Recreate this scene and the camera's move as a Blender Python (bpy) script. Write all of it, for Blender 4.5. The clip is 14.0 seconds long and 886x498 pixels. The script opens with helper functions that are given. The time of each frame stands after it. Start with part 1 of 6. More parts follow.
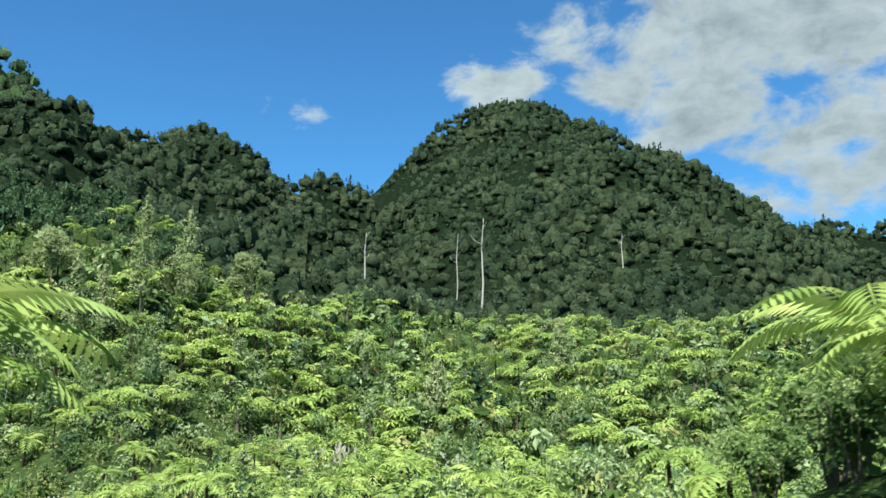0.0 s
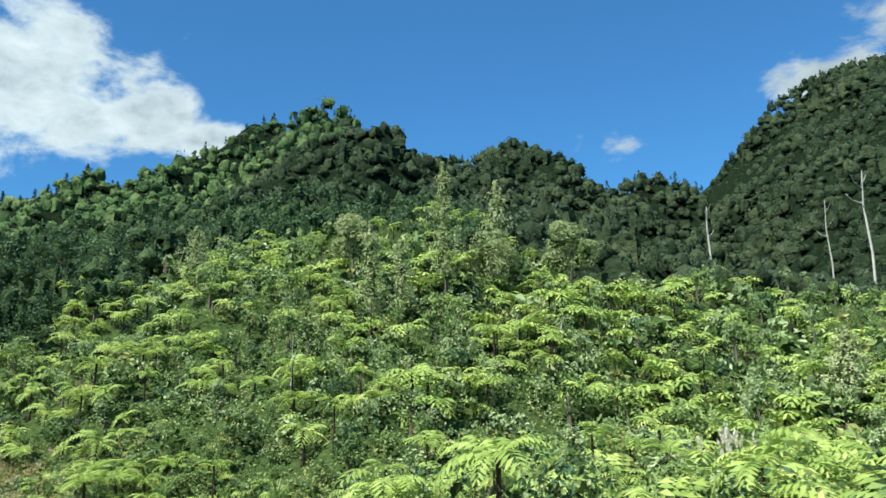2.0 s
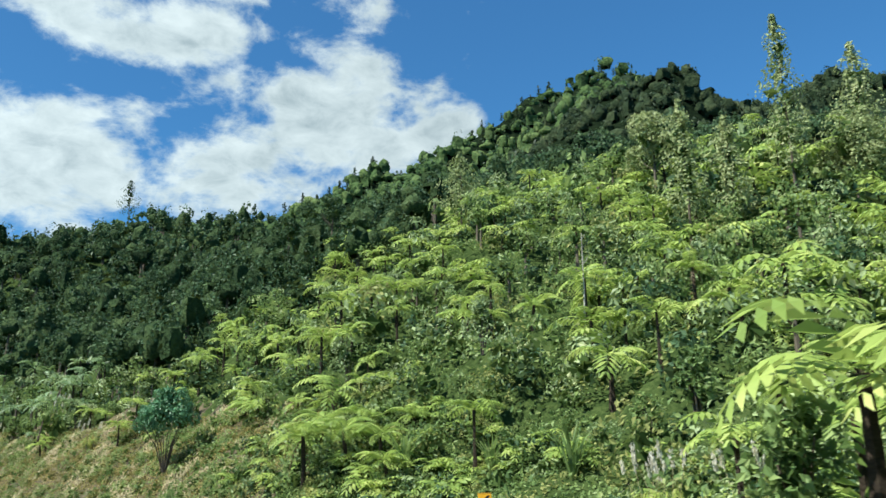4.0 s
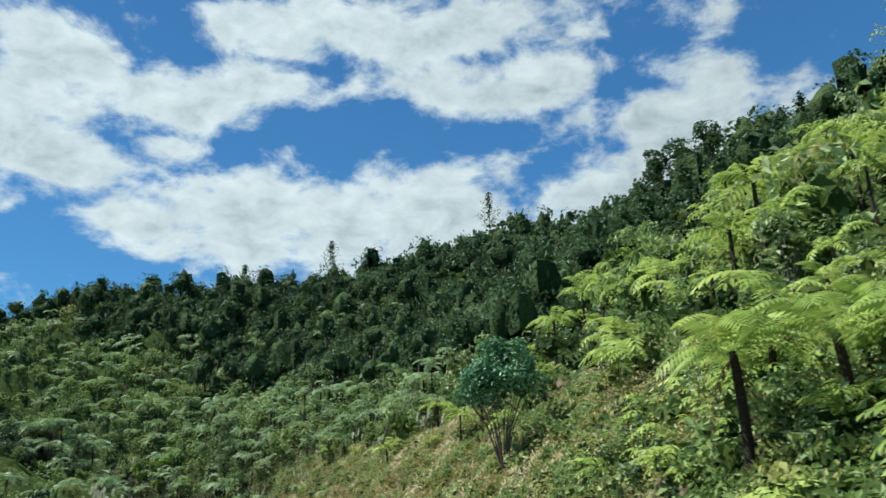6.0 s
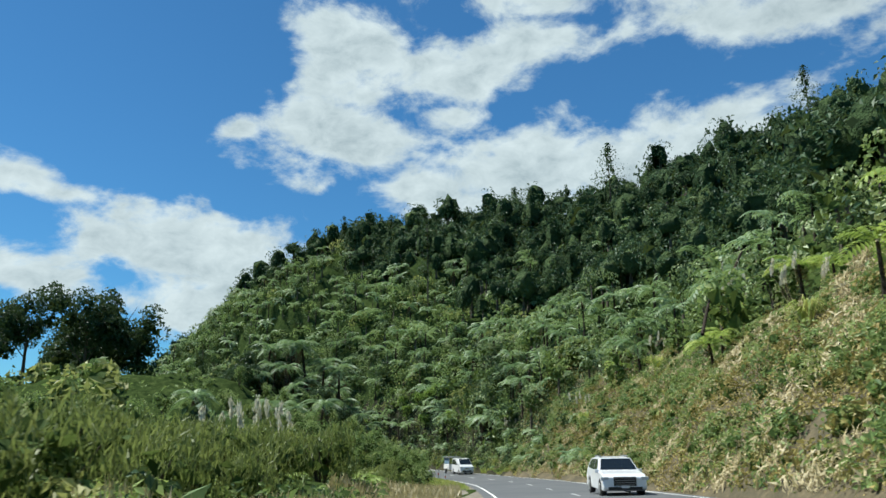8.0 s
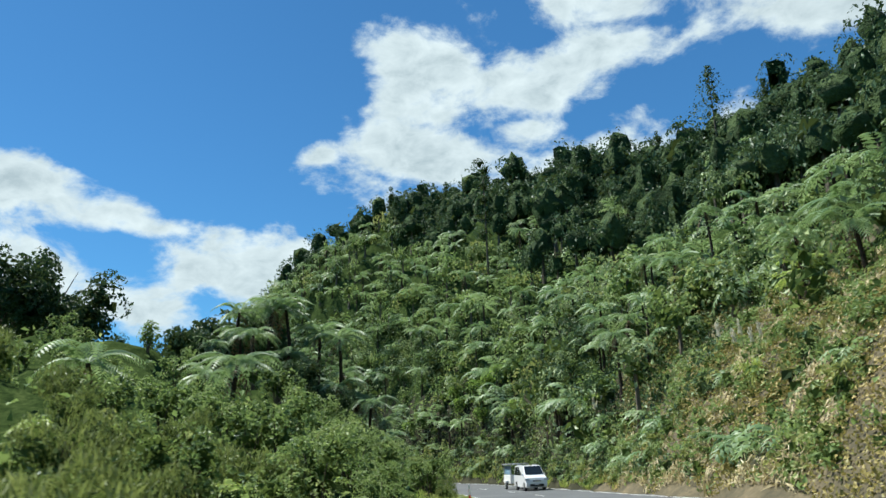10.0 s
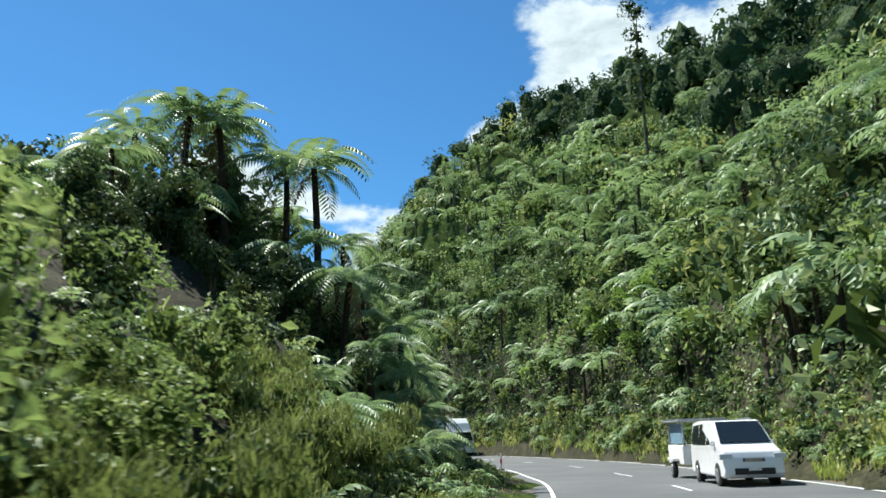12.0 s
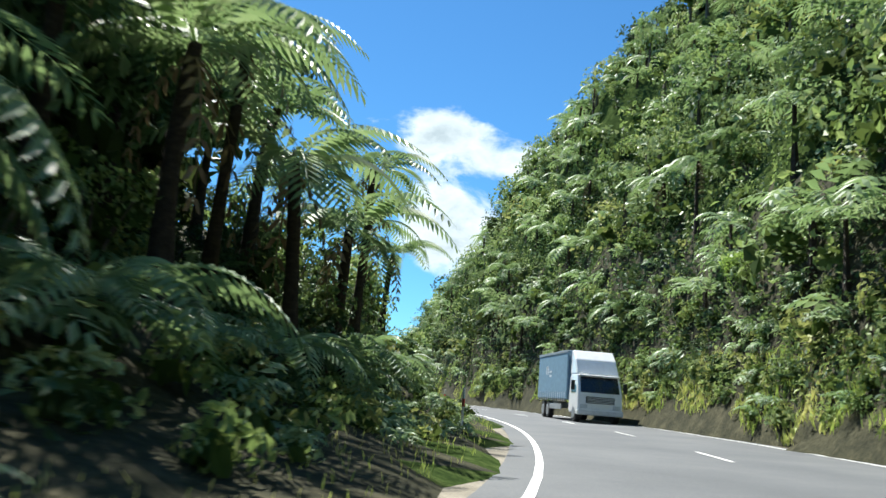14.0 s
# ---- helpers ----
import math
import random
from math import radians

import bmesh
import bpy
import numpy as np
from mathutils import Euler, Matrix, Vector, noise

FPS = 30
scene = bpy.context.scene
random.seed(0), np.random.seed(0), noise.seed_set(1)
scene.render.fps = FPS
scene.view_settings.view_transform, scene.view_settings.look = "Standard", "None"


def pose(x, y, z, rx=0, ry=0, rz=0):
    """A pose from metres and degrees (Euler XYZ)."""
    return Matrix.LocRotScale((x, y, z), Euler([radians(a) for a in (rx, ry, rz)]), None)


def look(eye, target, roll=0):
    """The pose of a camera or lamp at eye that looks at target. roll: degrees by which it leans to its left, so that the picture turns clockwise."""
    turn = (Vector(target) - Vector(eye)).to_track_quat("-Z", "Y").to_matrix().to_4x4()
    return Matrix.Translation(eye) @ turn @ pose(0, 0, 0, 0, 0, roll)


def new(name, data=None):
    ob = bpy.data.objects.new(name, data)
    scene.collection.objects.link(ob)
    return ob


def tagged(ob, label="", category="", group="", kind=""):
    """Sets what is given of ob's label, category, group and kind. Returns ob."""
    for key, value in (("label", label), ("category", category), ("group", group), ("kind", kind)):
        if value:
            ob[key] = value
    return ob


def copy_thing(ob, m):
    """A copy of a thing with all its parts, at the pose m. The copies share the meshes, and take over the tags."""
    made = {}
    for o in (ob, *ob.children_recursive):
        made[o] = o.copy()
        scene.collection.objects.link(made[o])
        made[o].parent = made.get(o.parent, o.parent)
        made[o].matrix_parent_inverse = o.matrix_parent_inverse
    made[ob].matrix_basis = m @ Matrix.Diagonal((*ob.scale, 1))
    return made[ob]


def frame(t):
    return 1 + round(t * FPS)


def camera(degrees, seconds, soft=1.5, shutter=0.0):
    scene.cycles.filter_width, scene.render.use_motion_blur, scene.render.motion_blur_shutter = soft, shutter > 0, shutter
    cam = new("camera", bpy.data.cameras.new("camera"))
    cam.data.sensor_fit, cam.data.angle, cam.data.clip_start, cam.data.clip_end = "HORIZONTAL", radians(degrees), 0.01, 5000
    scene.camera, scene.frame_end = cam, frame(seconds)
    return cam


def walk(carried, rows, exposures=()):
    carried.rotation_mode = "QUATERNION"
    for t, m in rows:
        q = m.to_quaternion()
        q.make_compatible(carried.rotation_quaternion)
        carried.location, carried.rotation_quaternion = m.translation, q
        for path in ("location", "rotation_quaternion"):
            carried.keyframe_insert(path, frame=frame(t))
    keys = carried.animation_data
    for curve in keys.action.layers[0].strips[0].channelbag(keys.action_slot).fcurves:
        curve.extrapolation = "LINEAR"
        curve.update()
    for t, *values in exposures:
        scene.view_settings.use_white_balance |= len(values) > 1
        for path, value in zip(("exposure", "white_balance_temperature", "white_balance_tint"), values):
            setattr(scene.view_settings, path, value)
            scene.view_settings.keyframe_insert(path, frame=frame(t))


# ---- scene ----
cam = camera(59.3, 14.0, shutter=0.12)
METRES, EYE, TILT, LEAN, TURN = 252.0, 19.4, 11.0, 0.0, 0.0
ROWS = [
    (0.0, 0.0, 0.0, 0.0, -0.0, 0.0, -0.0),
    (0.5, -0.0024, 0.0364, -0.0141, 4.03, -0.95, 1.05),
    (1.0, -0.0085, 0.0721, -0.0273, 9.6, 0.15, 2.53),
    (1.5, -0.0182, 0.1057, -0.0402, 17.3, 2.29, 4.69),
    (2.0, -0.0307, 0.1364, -0.0516, 23.84, 3.72, 5.69),
    (4.5, -0.1274, 0.257, -0.0951, 52.42, 7.24, 9.44),
    (5.0, -0.1529, 0.2742, -0.1015, 59.8, 8.34, 9.83),
    (5.5, -0.1805, 0.2889, -0.1071, 65.81, 10.56, 11.58),
    (6.0, -0.2108, 0.3004, -0.1115, 73.99, 13.82, 12.17),
    (6.5, -0.2419, 0.3089, -0.1153, 81.55, 14.84, 10.58),
    (7.0, -0.2748, 0.3148, -0.1186, 87.98, 13.98, 10.09),
    (7.5, -0.3084, 0.3181, -0.1211, 92.78, 13.73, 9.65),
    (8.0, -0.3437, 0.3199, -0.1231, 95.74, 14.94, 11.74),
    (10.5, -0.5302, 0.3143, -0.1294, 104.37, 17.13, 13.06),
    (11.0, -0.5693, 0.3106, -0.1296, 106.69, 16.59, 13.32),
    (11.5, -0.6082, 0.3052, -0.1296, 109.88, 17.56, 12.75),
    (12.0, -0.6476, 0.2977, -0.1293, 115.7, 18.54, 11.64),
    (12.5, -0.6854, 0.2891, -0.1289, 118.7, 18.24, 9.63),
    (13.0, -0.7224, 0.2787, -0.1279, 121.23, 17.39, 7.32),
    (13.5, -0.7579, 0.2661, -0.126, 124.91, 17.92, 5.09),
    (14.0, -0.7918, 0.2512, -0.1237, 130.17, 17.73, 3.96),
]
walk(cam, [(t, pose(0, 0, EYE, TILT, LEAN, TURN) @ pose(METRES * x, METRES * y, METRES * z, 90 + pitch, roll, yaw)) for t, x, y, z, yaw, pitch, roll in ROWS], [(0.0, 1.03, 6200, 4), (2.0, 1.03, 6200, 4), (4.5, 0.86, 6300, 4), (8.0, 0.64, 6300, 4), (10.5, 0.9, 6300, 5), (12.0, 1.08, 6400, 6), (13.5, 1.25, 6400, 8), (14.0, 1.25, 6400, 8)])

# ---------------------------------------------------------------- light
SUN_AZ, SUN_EL = 202.0, 56.0          # degrees clockwise from +y, above the horizon


def sun_way():
    a, e = radians(SUN_AZ), radians(SUN_EL)
    return Vector((math.sin(a) * math.cos(e), math.cos(a) * math.cos(e), math.sin(e)))


sun = new("sun", bpy.data.lights.new("sun", "SUN"))
sun.data.energy, sun.data.angle, sun.data.color = 5.0, radians(0.6), (1.0, 0.965, 0.89)
sun.matrix_world = look(sun_way() * 100, (0, 0, 0))

# cloud banks: azimuth, elevation, half width, half height, in degrees, and density
CLOUDS_EAST = [(26, 25.5, 13, 4.5), (19.7, 20.2, 5, 3.6), (28, 16.5, 7, 4), (4.2, 22.7, 3.6, 1.9), (13.5, 22.2, 3.6, 1.9), (-10.4, 20.3, 4.6, 1.9, 0.74)]
CLOUDS_NORTH = [(-46, 22.2, 3.6, 2.2), (-41.5, 21.3, 3, 1.1), (-55, 24.5, 8, 3.8), (-52, 21.6, 5, 2.4), (-68, 28.8, 12, 2.3), (-88, 28.2, 5, 1.6), (-76, 18.4, 14, 4.0),
                (-88, 18.6, 7, 4.0), (-75, 32.5, 20, 2.5), (-63, 19.0, 8, 2.8), (-97, 18.2, 4, 1.5)]
CLOUDS_WEST = [(-101.5, 27.2, 5.2, 4.0), (-103.4, 22.0, 6.4, 2.7), (-110.5, 22.3, 3.2, 1.5, 0.95), (-93.8, 27, 4.8, 2.4), (-94.5, 23.4, 3.8, 1.4, 0.9)]
CLOUDS_LOW = [(-114.2, 13.4, 9, 2.4), (-114, 9.8, 5, 2.8), (-123.5, 11.2, 4, 2), (-124.3, 16.7, 3.4, 0.8), (-131.5, 18.2, 4.6, 2.2), (-126.5, 17.4, 4.4, 1.2), (-130.5, 12.4, 3.4, 2.9),
              (150, 30, 22, 6), (90, 22, 25, 6), (-175, 20, 14, 4)]


class Nodes:
    """A short way to write node trees."""

    def __init__(self, tree):
        self.tree = tree
        tree.nodes.clear()

    def add(self, kind, inputs=(), **settings):
        n = self.tree.nodes.new(kind)
        for k, v in settings.items():
            setattr(n, k, v)
        for k, v in dict(inputs).items():
            if isinstance(v, bpy.types.NodeSocket):
                self.tree.links.new(v, n.inputs[k])
            else:
                n.inputs[k].default_value = v
        return n

    def math(self, op, a, b=0.0, c=0.0, clamp=False):
        return self.add("ShaderNodeMath", {0: a, 1: b, 2: c}, operation=op, use_clamp=clamp).outputs[0]

    def ramp(self, fac, stops, smooth=False):
        n = self.add("ShaderNodeValToRGB", {0: fac})
        e = n.color_ramp.elements
        if smooth:
            n.color_ramp.interpolation = "EASE"
        while len(e) < len(stops):
            e.new(0.5)
        for el, (at, col) in zip(e, stops):
            el.position = at
            el.color = (*col, 1) if len(col) == 3 else col
        return n.outputs[0]

    def mix(self, fac, a, b):
        n = self.add("ShaderNodeMix", data_type="RGBA")
        for i, v in ((0, fac), (6, a), (7, b)):
            if isinstance(v, bpy.types.NodeSocket):
                self.tree.links.new(v, n.inputs[i])
            else:
                n.inputs[i].default_value = v if i == 0 else (*v[:3], 1)
        return n.outputs[2]


def make_world():
    world = bpy.data.worlds.new("sky")
    scene.world = world
    world.use_nodes = True
    n = Nodes(world.node_tree)
    sky = n.add("ShaderNodeTexSky", sky_type="NISHITA", sun_disc=False, sun_elevation=radians(SUN_EL), sun_rotation=radians(SUN_AZ),
                altitude=200, air_density=1.0, dust_density=0.1, ozone_density=3.0)
    way = n.add("ShaderNodeTexCoord").outputs["Generated"]
    xyz = n.add("ShaderNodeSeparateXYZ", {0: way})
    az = n.math("MULTIPLY", n.math("ARCTAN2", xyz.outputs[0], xyz.outputs[1]), 57.29578)
    el = n.math("MULTIPLY", n.math("ARCSINE", xyz.outputs[2]), 57.29578)
    flat = n.add("ShaderNodeCombineXYZ", {0: az, 1: el, 2: 0.0}).outputs[0]
    best = None
    for a, e, ra, re, *dense in CLOUDS_EAST + CLOUDS_NORTH + CLOUDS_WEST + CLOUDS_LOW:
        off = n.add("ShaderNodeVectorMath", {0: flat, 1: (-a, -e, 0)}, operation="ADD").outputs[0]
        off = n.add("ShaderNodeVectorMath", {0: off, 1: (1 / ra, 1 / re, 1)}, operation="MULTIPLY").outputs[0]
        d = n.add("ShaderNodeVectorMath", {0: off}, operation="LENGTH").outputs["Value"]
        v = n.math("SUBTRACT", dense[0] if dense else 1.35, d)
        best = v if best is None else n.math("SMOOTH_MAX", best, v, 0.25)
    stretched = n.add("ShaderNodeVectorMath", {0: way, 1: (1.0, 1.0, 1.7)}, operation="MULTIPLY").outputs[0]
    big = n.add("ShaderNodeTexNoise", {"Vector": stretched, "Scale": 10.0, "Detail": 9.0, "Roughness": 0.6, "Distortion": 0.2}).outputs[0]
    puff = n.add("ShaderNodeTexNoise", {"Vector": stretched, "Scale": 22.0, "Detail": 7.0, "Roughness": 0.6, "Distortion": 0.4}).outputs[0]
    body = n.math("MULTIPLY_ADD", n.math("SUBTRACT", big, 0.5), 3.3, n.math("MINIMUM", best, 0.9))
    cover = n.ramp(body, [(0.06, (0, 0, 0)), (0.74, (1, 1, 1))], smooth=True)
    shade = n.math("ADD", n.math("MULTIPLY_ADD", puff, 0.72, n.math("MULTIPLY", body, -0.2)), 0.10)
    east = n.add("ShaderNodeMapRange", {"Value": az, "From Min": -85.0, "From Max": 20.0}).outputs[0]
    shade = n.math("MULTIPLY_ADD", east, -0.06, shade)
    white = n.ramp(shade, [(0.05, (0.25, 0.305, 0.335)), (0.24, (0.37, 0.425, 0.45)), (0.44, (0.465, 0.52, 0.54))])
    grey = n.math("MULTIPLY_ADD", east, -0.36, 1.0)          # the thicker, greyer bank in the east
    white = n.add("ShaderNodeVectorMath", {0: white, 3: grey}, operation="SCALE").outputs[0]
    deep = n.add("ShaderNodeVectorMath", {0: sky.outputs[0], 1: (0.031, 0.060, 0.076)}, operation="MULTIPLY").outputs[0]
    paler = n.add("ShaderNodeMapRange", {"Value": az, "From Min": -105.0, "From Max": -25.0, "To Min": 0.86, "To Max": 1.14}).outputs[0]
    deep = n.add("ShaderNodeVectorMath", {0: deep, 3: paler}, operation="SCALE").outputs[0]
    col = n.mix(cover, deep, white)
    bg = n.add("ShaderNodeBackground", {"Color": col, "Strength": 1.0})
    n.add("ShaderNodeOutputWorld", {"Surface": bg.outputs[0]})


make_world()

# ---------------------------------------------------------------- materials


def material(name):
    m = bpy.data.materials.new(name)
    m.use_nodes = True
    return m, Nodes(m.node_tree)


def leaf_material(name, colours, patch=0.3, rough=0.5, through_light=0.3, gloss=0.25):
    """Leaves: colour varies leaf by leaf and patch by patch, and some light comes through."""
    m, n = material(name)
    place = n.add("ShaderNodeNewGeometry")
    one = place.outputs["Random Per Island"]
    who = n.add("ShaderNodeObjectInfo").outputs["Random"]
    wide = n.add("ShaderNodeTexNoise", {"Vector": place.outputs["Position"], "Scale": patch, "Detail": 3.0, "Roughness": 0.6}).outputs[0]
    fac = n.math("ADD", n.math("MULTIPLY", one, 0.42), n.math("MULTIPLY", who, 0.2))
    fac = n.math("ADD", fac, n.math("MULTIPLY", n.math("SUBTRACT", wide, 0.5), 1.5))
    fac = n.math("ADD", fac, 0.2, clamp=True)
    k = len(colours) - 1
    col = n.ramp(fac, [(i / k, c) for i, c in enumerate(colours)])
    skin = n.add("ShaderNodeBsdfPrincipled", {"Base Color": col, "Roughness": rough, "Specular IOR Level": gloss})
    glow = n.add("ShaderNodeBsdfTranslucent", {"Color": n.mix(0.25, col, (0.30, 0.38, 0.09))})
    both = n.add("ShaderNodeMixShader", {0: through_light, 1: skin.outputs[0], 2: glow.outputs[0]})
    n.add("ShaderNodeOutputMaterial", {"Surface": both.outputs[0]})
    return m


def grain_material(name, colours, scale=3.0, rough=0.85, bump=0.4, stretch=(1, 1, 1), fine=40.0, metal=0.0, gloss=0.25):
    m, n = material(name)
    where = n.add("ShaderNodeTexCoord").outputs["Object"]
    where = n.add("ShaderNodeVectorMath", {0: where, 1: stretch}, operation="MULTIPLY").outputs[0]
    a = n.add("ShaderNodeTexNoise", {"Vector": where, "Scale": scale, "Detail": 6.0, "Roughness": 0.65}).outputs[0]
    b = n.add("ShaderNodeTexNoise", {"Vector": where, "Scale": fine, "Detail": 3.0}).outputs[0]
    fac = n.math("MULTIPLY_ADD", n.math("SUBTRACT", b, 0.5), 0.5, a)
    k = len(colours) - 1
    col = n.ramp(fac, [(0.25 + 0.5 * i / k, c) for i, c in enumerate(colours)])
    bmp = n.add("ShaderNodeBump", {"Strength": bump, "Distance": 0.05, "Height": fac})
    skin = n.add("ShaderNodeBsdfPrincipled", {"Base Color": col, "Roughness": rough, "Metallic": metal, "Specular IOR Level": gloss, "Normal": bmp.outputs[0]})
    n.add("ShaderNodeOutputMaterial", {"Surface": skin.outputs[0]})
    return m


def plain_material(name, colour, rough=0.4, metal=0.0, coat=0.0, dirt=0.06):
    m, n = material(name)
    where = n.add("ShaderNodeTexCoord").outputs["Object"]
    a = n.add("ShaderNodeTexNoise", {"Vector": where, "Scale": 4.0, "Detail": 5.0}).outputs[0]
    low = tuple(c * (1 - 2.5 * dirt) for c in colour)
    col = n.ramp(a, [(0.3, low), (0.6, colour)])
    skin = n.add("ShaderNodeBsdfPrincipled", {"Base Color": col, "Roughness": rough, "Metallic": metal, "Coat Weight": coat})
    n.add("ShaderNodeOutputMaterial", {"Surface": skin.outputs[0]})
    return m


FERN = leaf_material("fern_green", [(0.120, 0.183, 0.051), (0.240, 0.344, 0.076), (0.392, 0.493, 0.122), (0.574, 0.608, 0.204)], through_light=0.4)
FERN_DARK = leaf_material("fern_deep_green", [(0.073, 0.145, 0.068), (0.133, 0.228, 0.098), (0.216, 0.320, 0.145), (0.343, 0.427, 0.233)], through_light=0.38, gloss=0.4)
FERN_DEAD = leaf_material("fern_dead", [(0.1, 0.06, 0.03), (0.17, 0.11, 0.06), (0.22, 0.16, 0.09)], through_light=0.1)
BUSH = leaf_material("bush_green", [(0.068, 0.122, 0.045), (0.149, 0.235, 0.077), (0.260, 0.348, 0.118), (0.435, 0.470, 0.209)], through_light=0.38)
OLIVE = leaf_material("olive_green", [(0.170, 0.190, 0.062), (0.266, 0.291, 0.095), (0.363, 0.370, 0.134), (0.460, 0.448, 0.179)], patch=0.25, through_light=0.35, gloss=0.15)
BROOM = leaf_material("broom_green", [(0.085, 0.115, 0.034), (0.145, 0.185, 0.055), (0.215, 0.255, 0.08), (0.30, 0.33, 0.12)], patch=0.25, through_light=0.35, gloss=0.15)
BUSH_GREY = leaf_material("bush_grey_green", [(0.129, 0.183, 0.084), (0.232, 0.305, 0.135), (0.343, 0.410, 0.194), (0.452, 0.465, 0.257)], through_light=0.2)
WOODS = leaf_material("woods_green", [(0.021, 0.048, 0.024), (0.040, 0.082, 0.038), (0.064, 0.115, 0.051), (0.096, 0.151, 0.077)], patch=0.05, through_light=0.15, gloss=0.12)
# Cloud shadow over the mountains is painted into these dark leaf greens.
WOODS_FAR_SHADED = leaf_material("cloud_shaded_far_woods", [(0.016, 0.030, 0.020), (0.030, 0.051, 0.029), (0.049, 0.074, 0.041), (0.089, 0.107, 0.062)], patch=0.025, through_light=0.1, gloss=0.1)


def canopy_material(name, colours):
    """Tree crowns seen from far off: leaf clumps as grain and relief on lumpy domes."""
    m, n = material(name)
    place = n.add("ShaderNodeNewGeometry")
    where = place.outputs["Position"]
    clump = n.add("ShaderNodeTexNoise", {"Vector": where, "Scale": 0.62, "Detail": 5.0, "Roughness": 0.7}).outputs[0]
    wide = n.add("ShaderNodeTexNoise", {"Vector": where, "Scale": 0.02, "Detail": 3.0}).outputs[0]
    fac = n.math("ADD", n.math("MULTIPLY", place.outputs["Random Per Island"], 0.45), n.math("MULTIPLY", n.math("SUBTRACT", wide, 0.5), 1.3))
    fac = n.math("ADD", fac, n.math("MULTIPLY_ADD", n.math("SUBTRACT", clump, 0.5), 1.4, 0.25), clamp=True)
    k = len(colours) - 1
    col = n.ramp(fac, [(i / k, c) for i, c in enumerate(colours)])
    bmp = n.add("ShaderNodeBump", {"Strength": 1.0, "Distance": 1.6, "Height": clump})
    skin = n.add("ShaderNodeBsdfPrincipled", {"Base Color": col, "Roughness": 0.9, "Specular IOR Level": 0.08, "Normal": bmp.outputs[0]})
    n.add("ShaderNodeOutputMaterial", {"Surface": skin.outputs[0]})
    return m


# The far canopy's dark greens carry the painted cloud shadow too.
CANOPY_FAR_SHADED = canopy_material("cloud_shaded_far_canopy", [(0.016, 0.030, 0.016), (0.030, 0.048, 0.022), (0.050, 0.070, 0.032), (0.085, 0.105, 0.050)])
CANOPY_RIDGE = canopy_material("ridge_canopy", [(0.018, 0.036, 0.015), (0.036, 0.064, 0.024), (0.062, 0.096, 0.036), (0.100, 0.140, 0.058)])
# Lighter copy of the canopy: sunlight on the flank put into the colour.
CANOPY_FLANK_LIT = canopy_material("sunlit_tone_flank_canopy", [(0.035, 0.070, 0.026), (0.070, 0.120, 0.040), (0.115, 0.170, 0.058), (0.175, 0.225, 0.085)])
DRY = leaf_material("dry_bank", [(0.094, 0.107, 0.037), (0.209, 0.199, 0.063), (0.352, 0.286, 0.095), (0.495, 0.388, 0.168)], patch=0.35, through_light=0.2)
GRASS = leaf_material("grass_green", [(0.175, 0.263, 0.052), (0.315, 0.42, 0.088), (0.473, 0.507, 0.14), (0.7, 0.63, 0.263)], patch=0.3, through_light=0.4)
STRAW = leaf_material("straw", [(0.38, 0.3, 0.15), (0.5, 0.42, 0.24), (0.6, 0.53, 0.34)], patch=0.3, through_light=0.2)
PLUME = leaf_material("plume", [(0.66, 0.60, 0.48), (0.76, 0.71, 0.60), (0.82, 0.79, 0.70)], patch=0.4, through_light=0.4)
# Both floor tones are darkened to paint in shade between plants and crowns.
LITTER_SHADED = grain_material("shade_toned_undergrowth_floor", [(0.014, 0.025, 0.009), (0.035, 0.055, 0.017), (0.080, 0.104, 0.035)], scale=1.6, fine=9.0, gloss=0.0, rough=1.0, bump=1.0)
SOIL_SHADED = grain_material("shade_dark_forest_floor", [(0.004, 0.007, 0.004), (0.008, 0.014, 0.007), (0.02, 0.03, 0.014)], scale=0.5, fine=3.0, gloss=0.0, rough=1.0, bump=1.0)
CLAY = grain_material("clay_bank", [(0.04, 0.036, 0.02), (0.085, 0.07, 0.038), (0.16, 0.125, 0.07)], scale=0.5, fine=5.0, bump=1.0)
DARK_BANK = grain_material("dark_bank", [(0.014, 0.015, 0.009), (0.034, 0.034, 0.019), (0.075, 0.068, 0.04)], scale=1.4, fine=9.0, gloss=0.1, rough=0.95, bump=1.0)
LIME = leaf_material("lime_leaves", [(0.13, 0.24, 0.04), (0.24, 0.38, 0.07), (0.36, 0.50, 0.11), (0.48, 0.58, 0.18)], through_light=0.45, gloss=0.2)
PALE = leaf_material("pale_olive_leaves", [(0.181, 0.224, 0.099), (0.270, 0.321, 0.142), (0.374, 0.411, 0.197), (0.476, 0.496, 0.271)], patch=0.2, through_light=0.25, gloss=0.1)
BARK = grain_material("bark", [(0.05, 0.04, 0.03), (0.11, 0.09, 0.065), (0.19, 0.16, 0.12)], scale=2.0, stretch=(4, 4, 0.6))
BARK_PALE = grain_material("pale_dead_wood", [(0.28, 0.25, 0.21), (0.42, 0.39, 0.34), (0.55, 0.52, 0.46)], scale=1.2, stretch=(4, 4, 0.5))
FERN_BARK = grain_material("fern_trunk", [(0.018, 0.013, 0.009), (0.04, 0.028, 0.018), (0.075, 0.055, 0.035)], scale=3.0, stretch=(2, 2, 5), bump=1.0)
ROCK = grain_material("rock", [(0.07, 0.065, 0.055), (0.15, 0.14, 0.12), (0.25, 0.235, 0.20)], scale=0.8, fine=8.0, bump=0.9)
ASPHALT = grain_material("asphalt", [(0.075, 0.08, 0.085), (0.10, 0.105, 0.11), (0.13, 0.135, 0.138)], scale=0.25, fine=25.0, rough=0.75, bump=0.15)
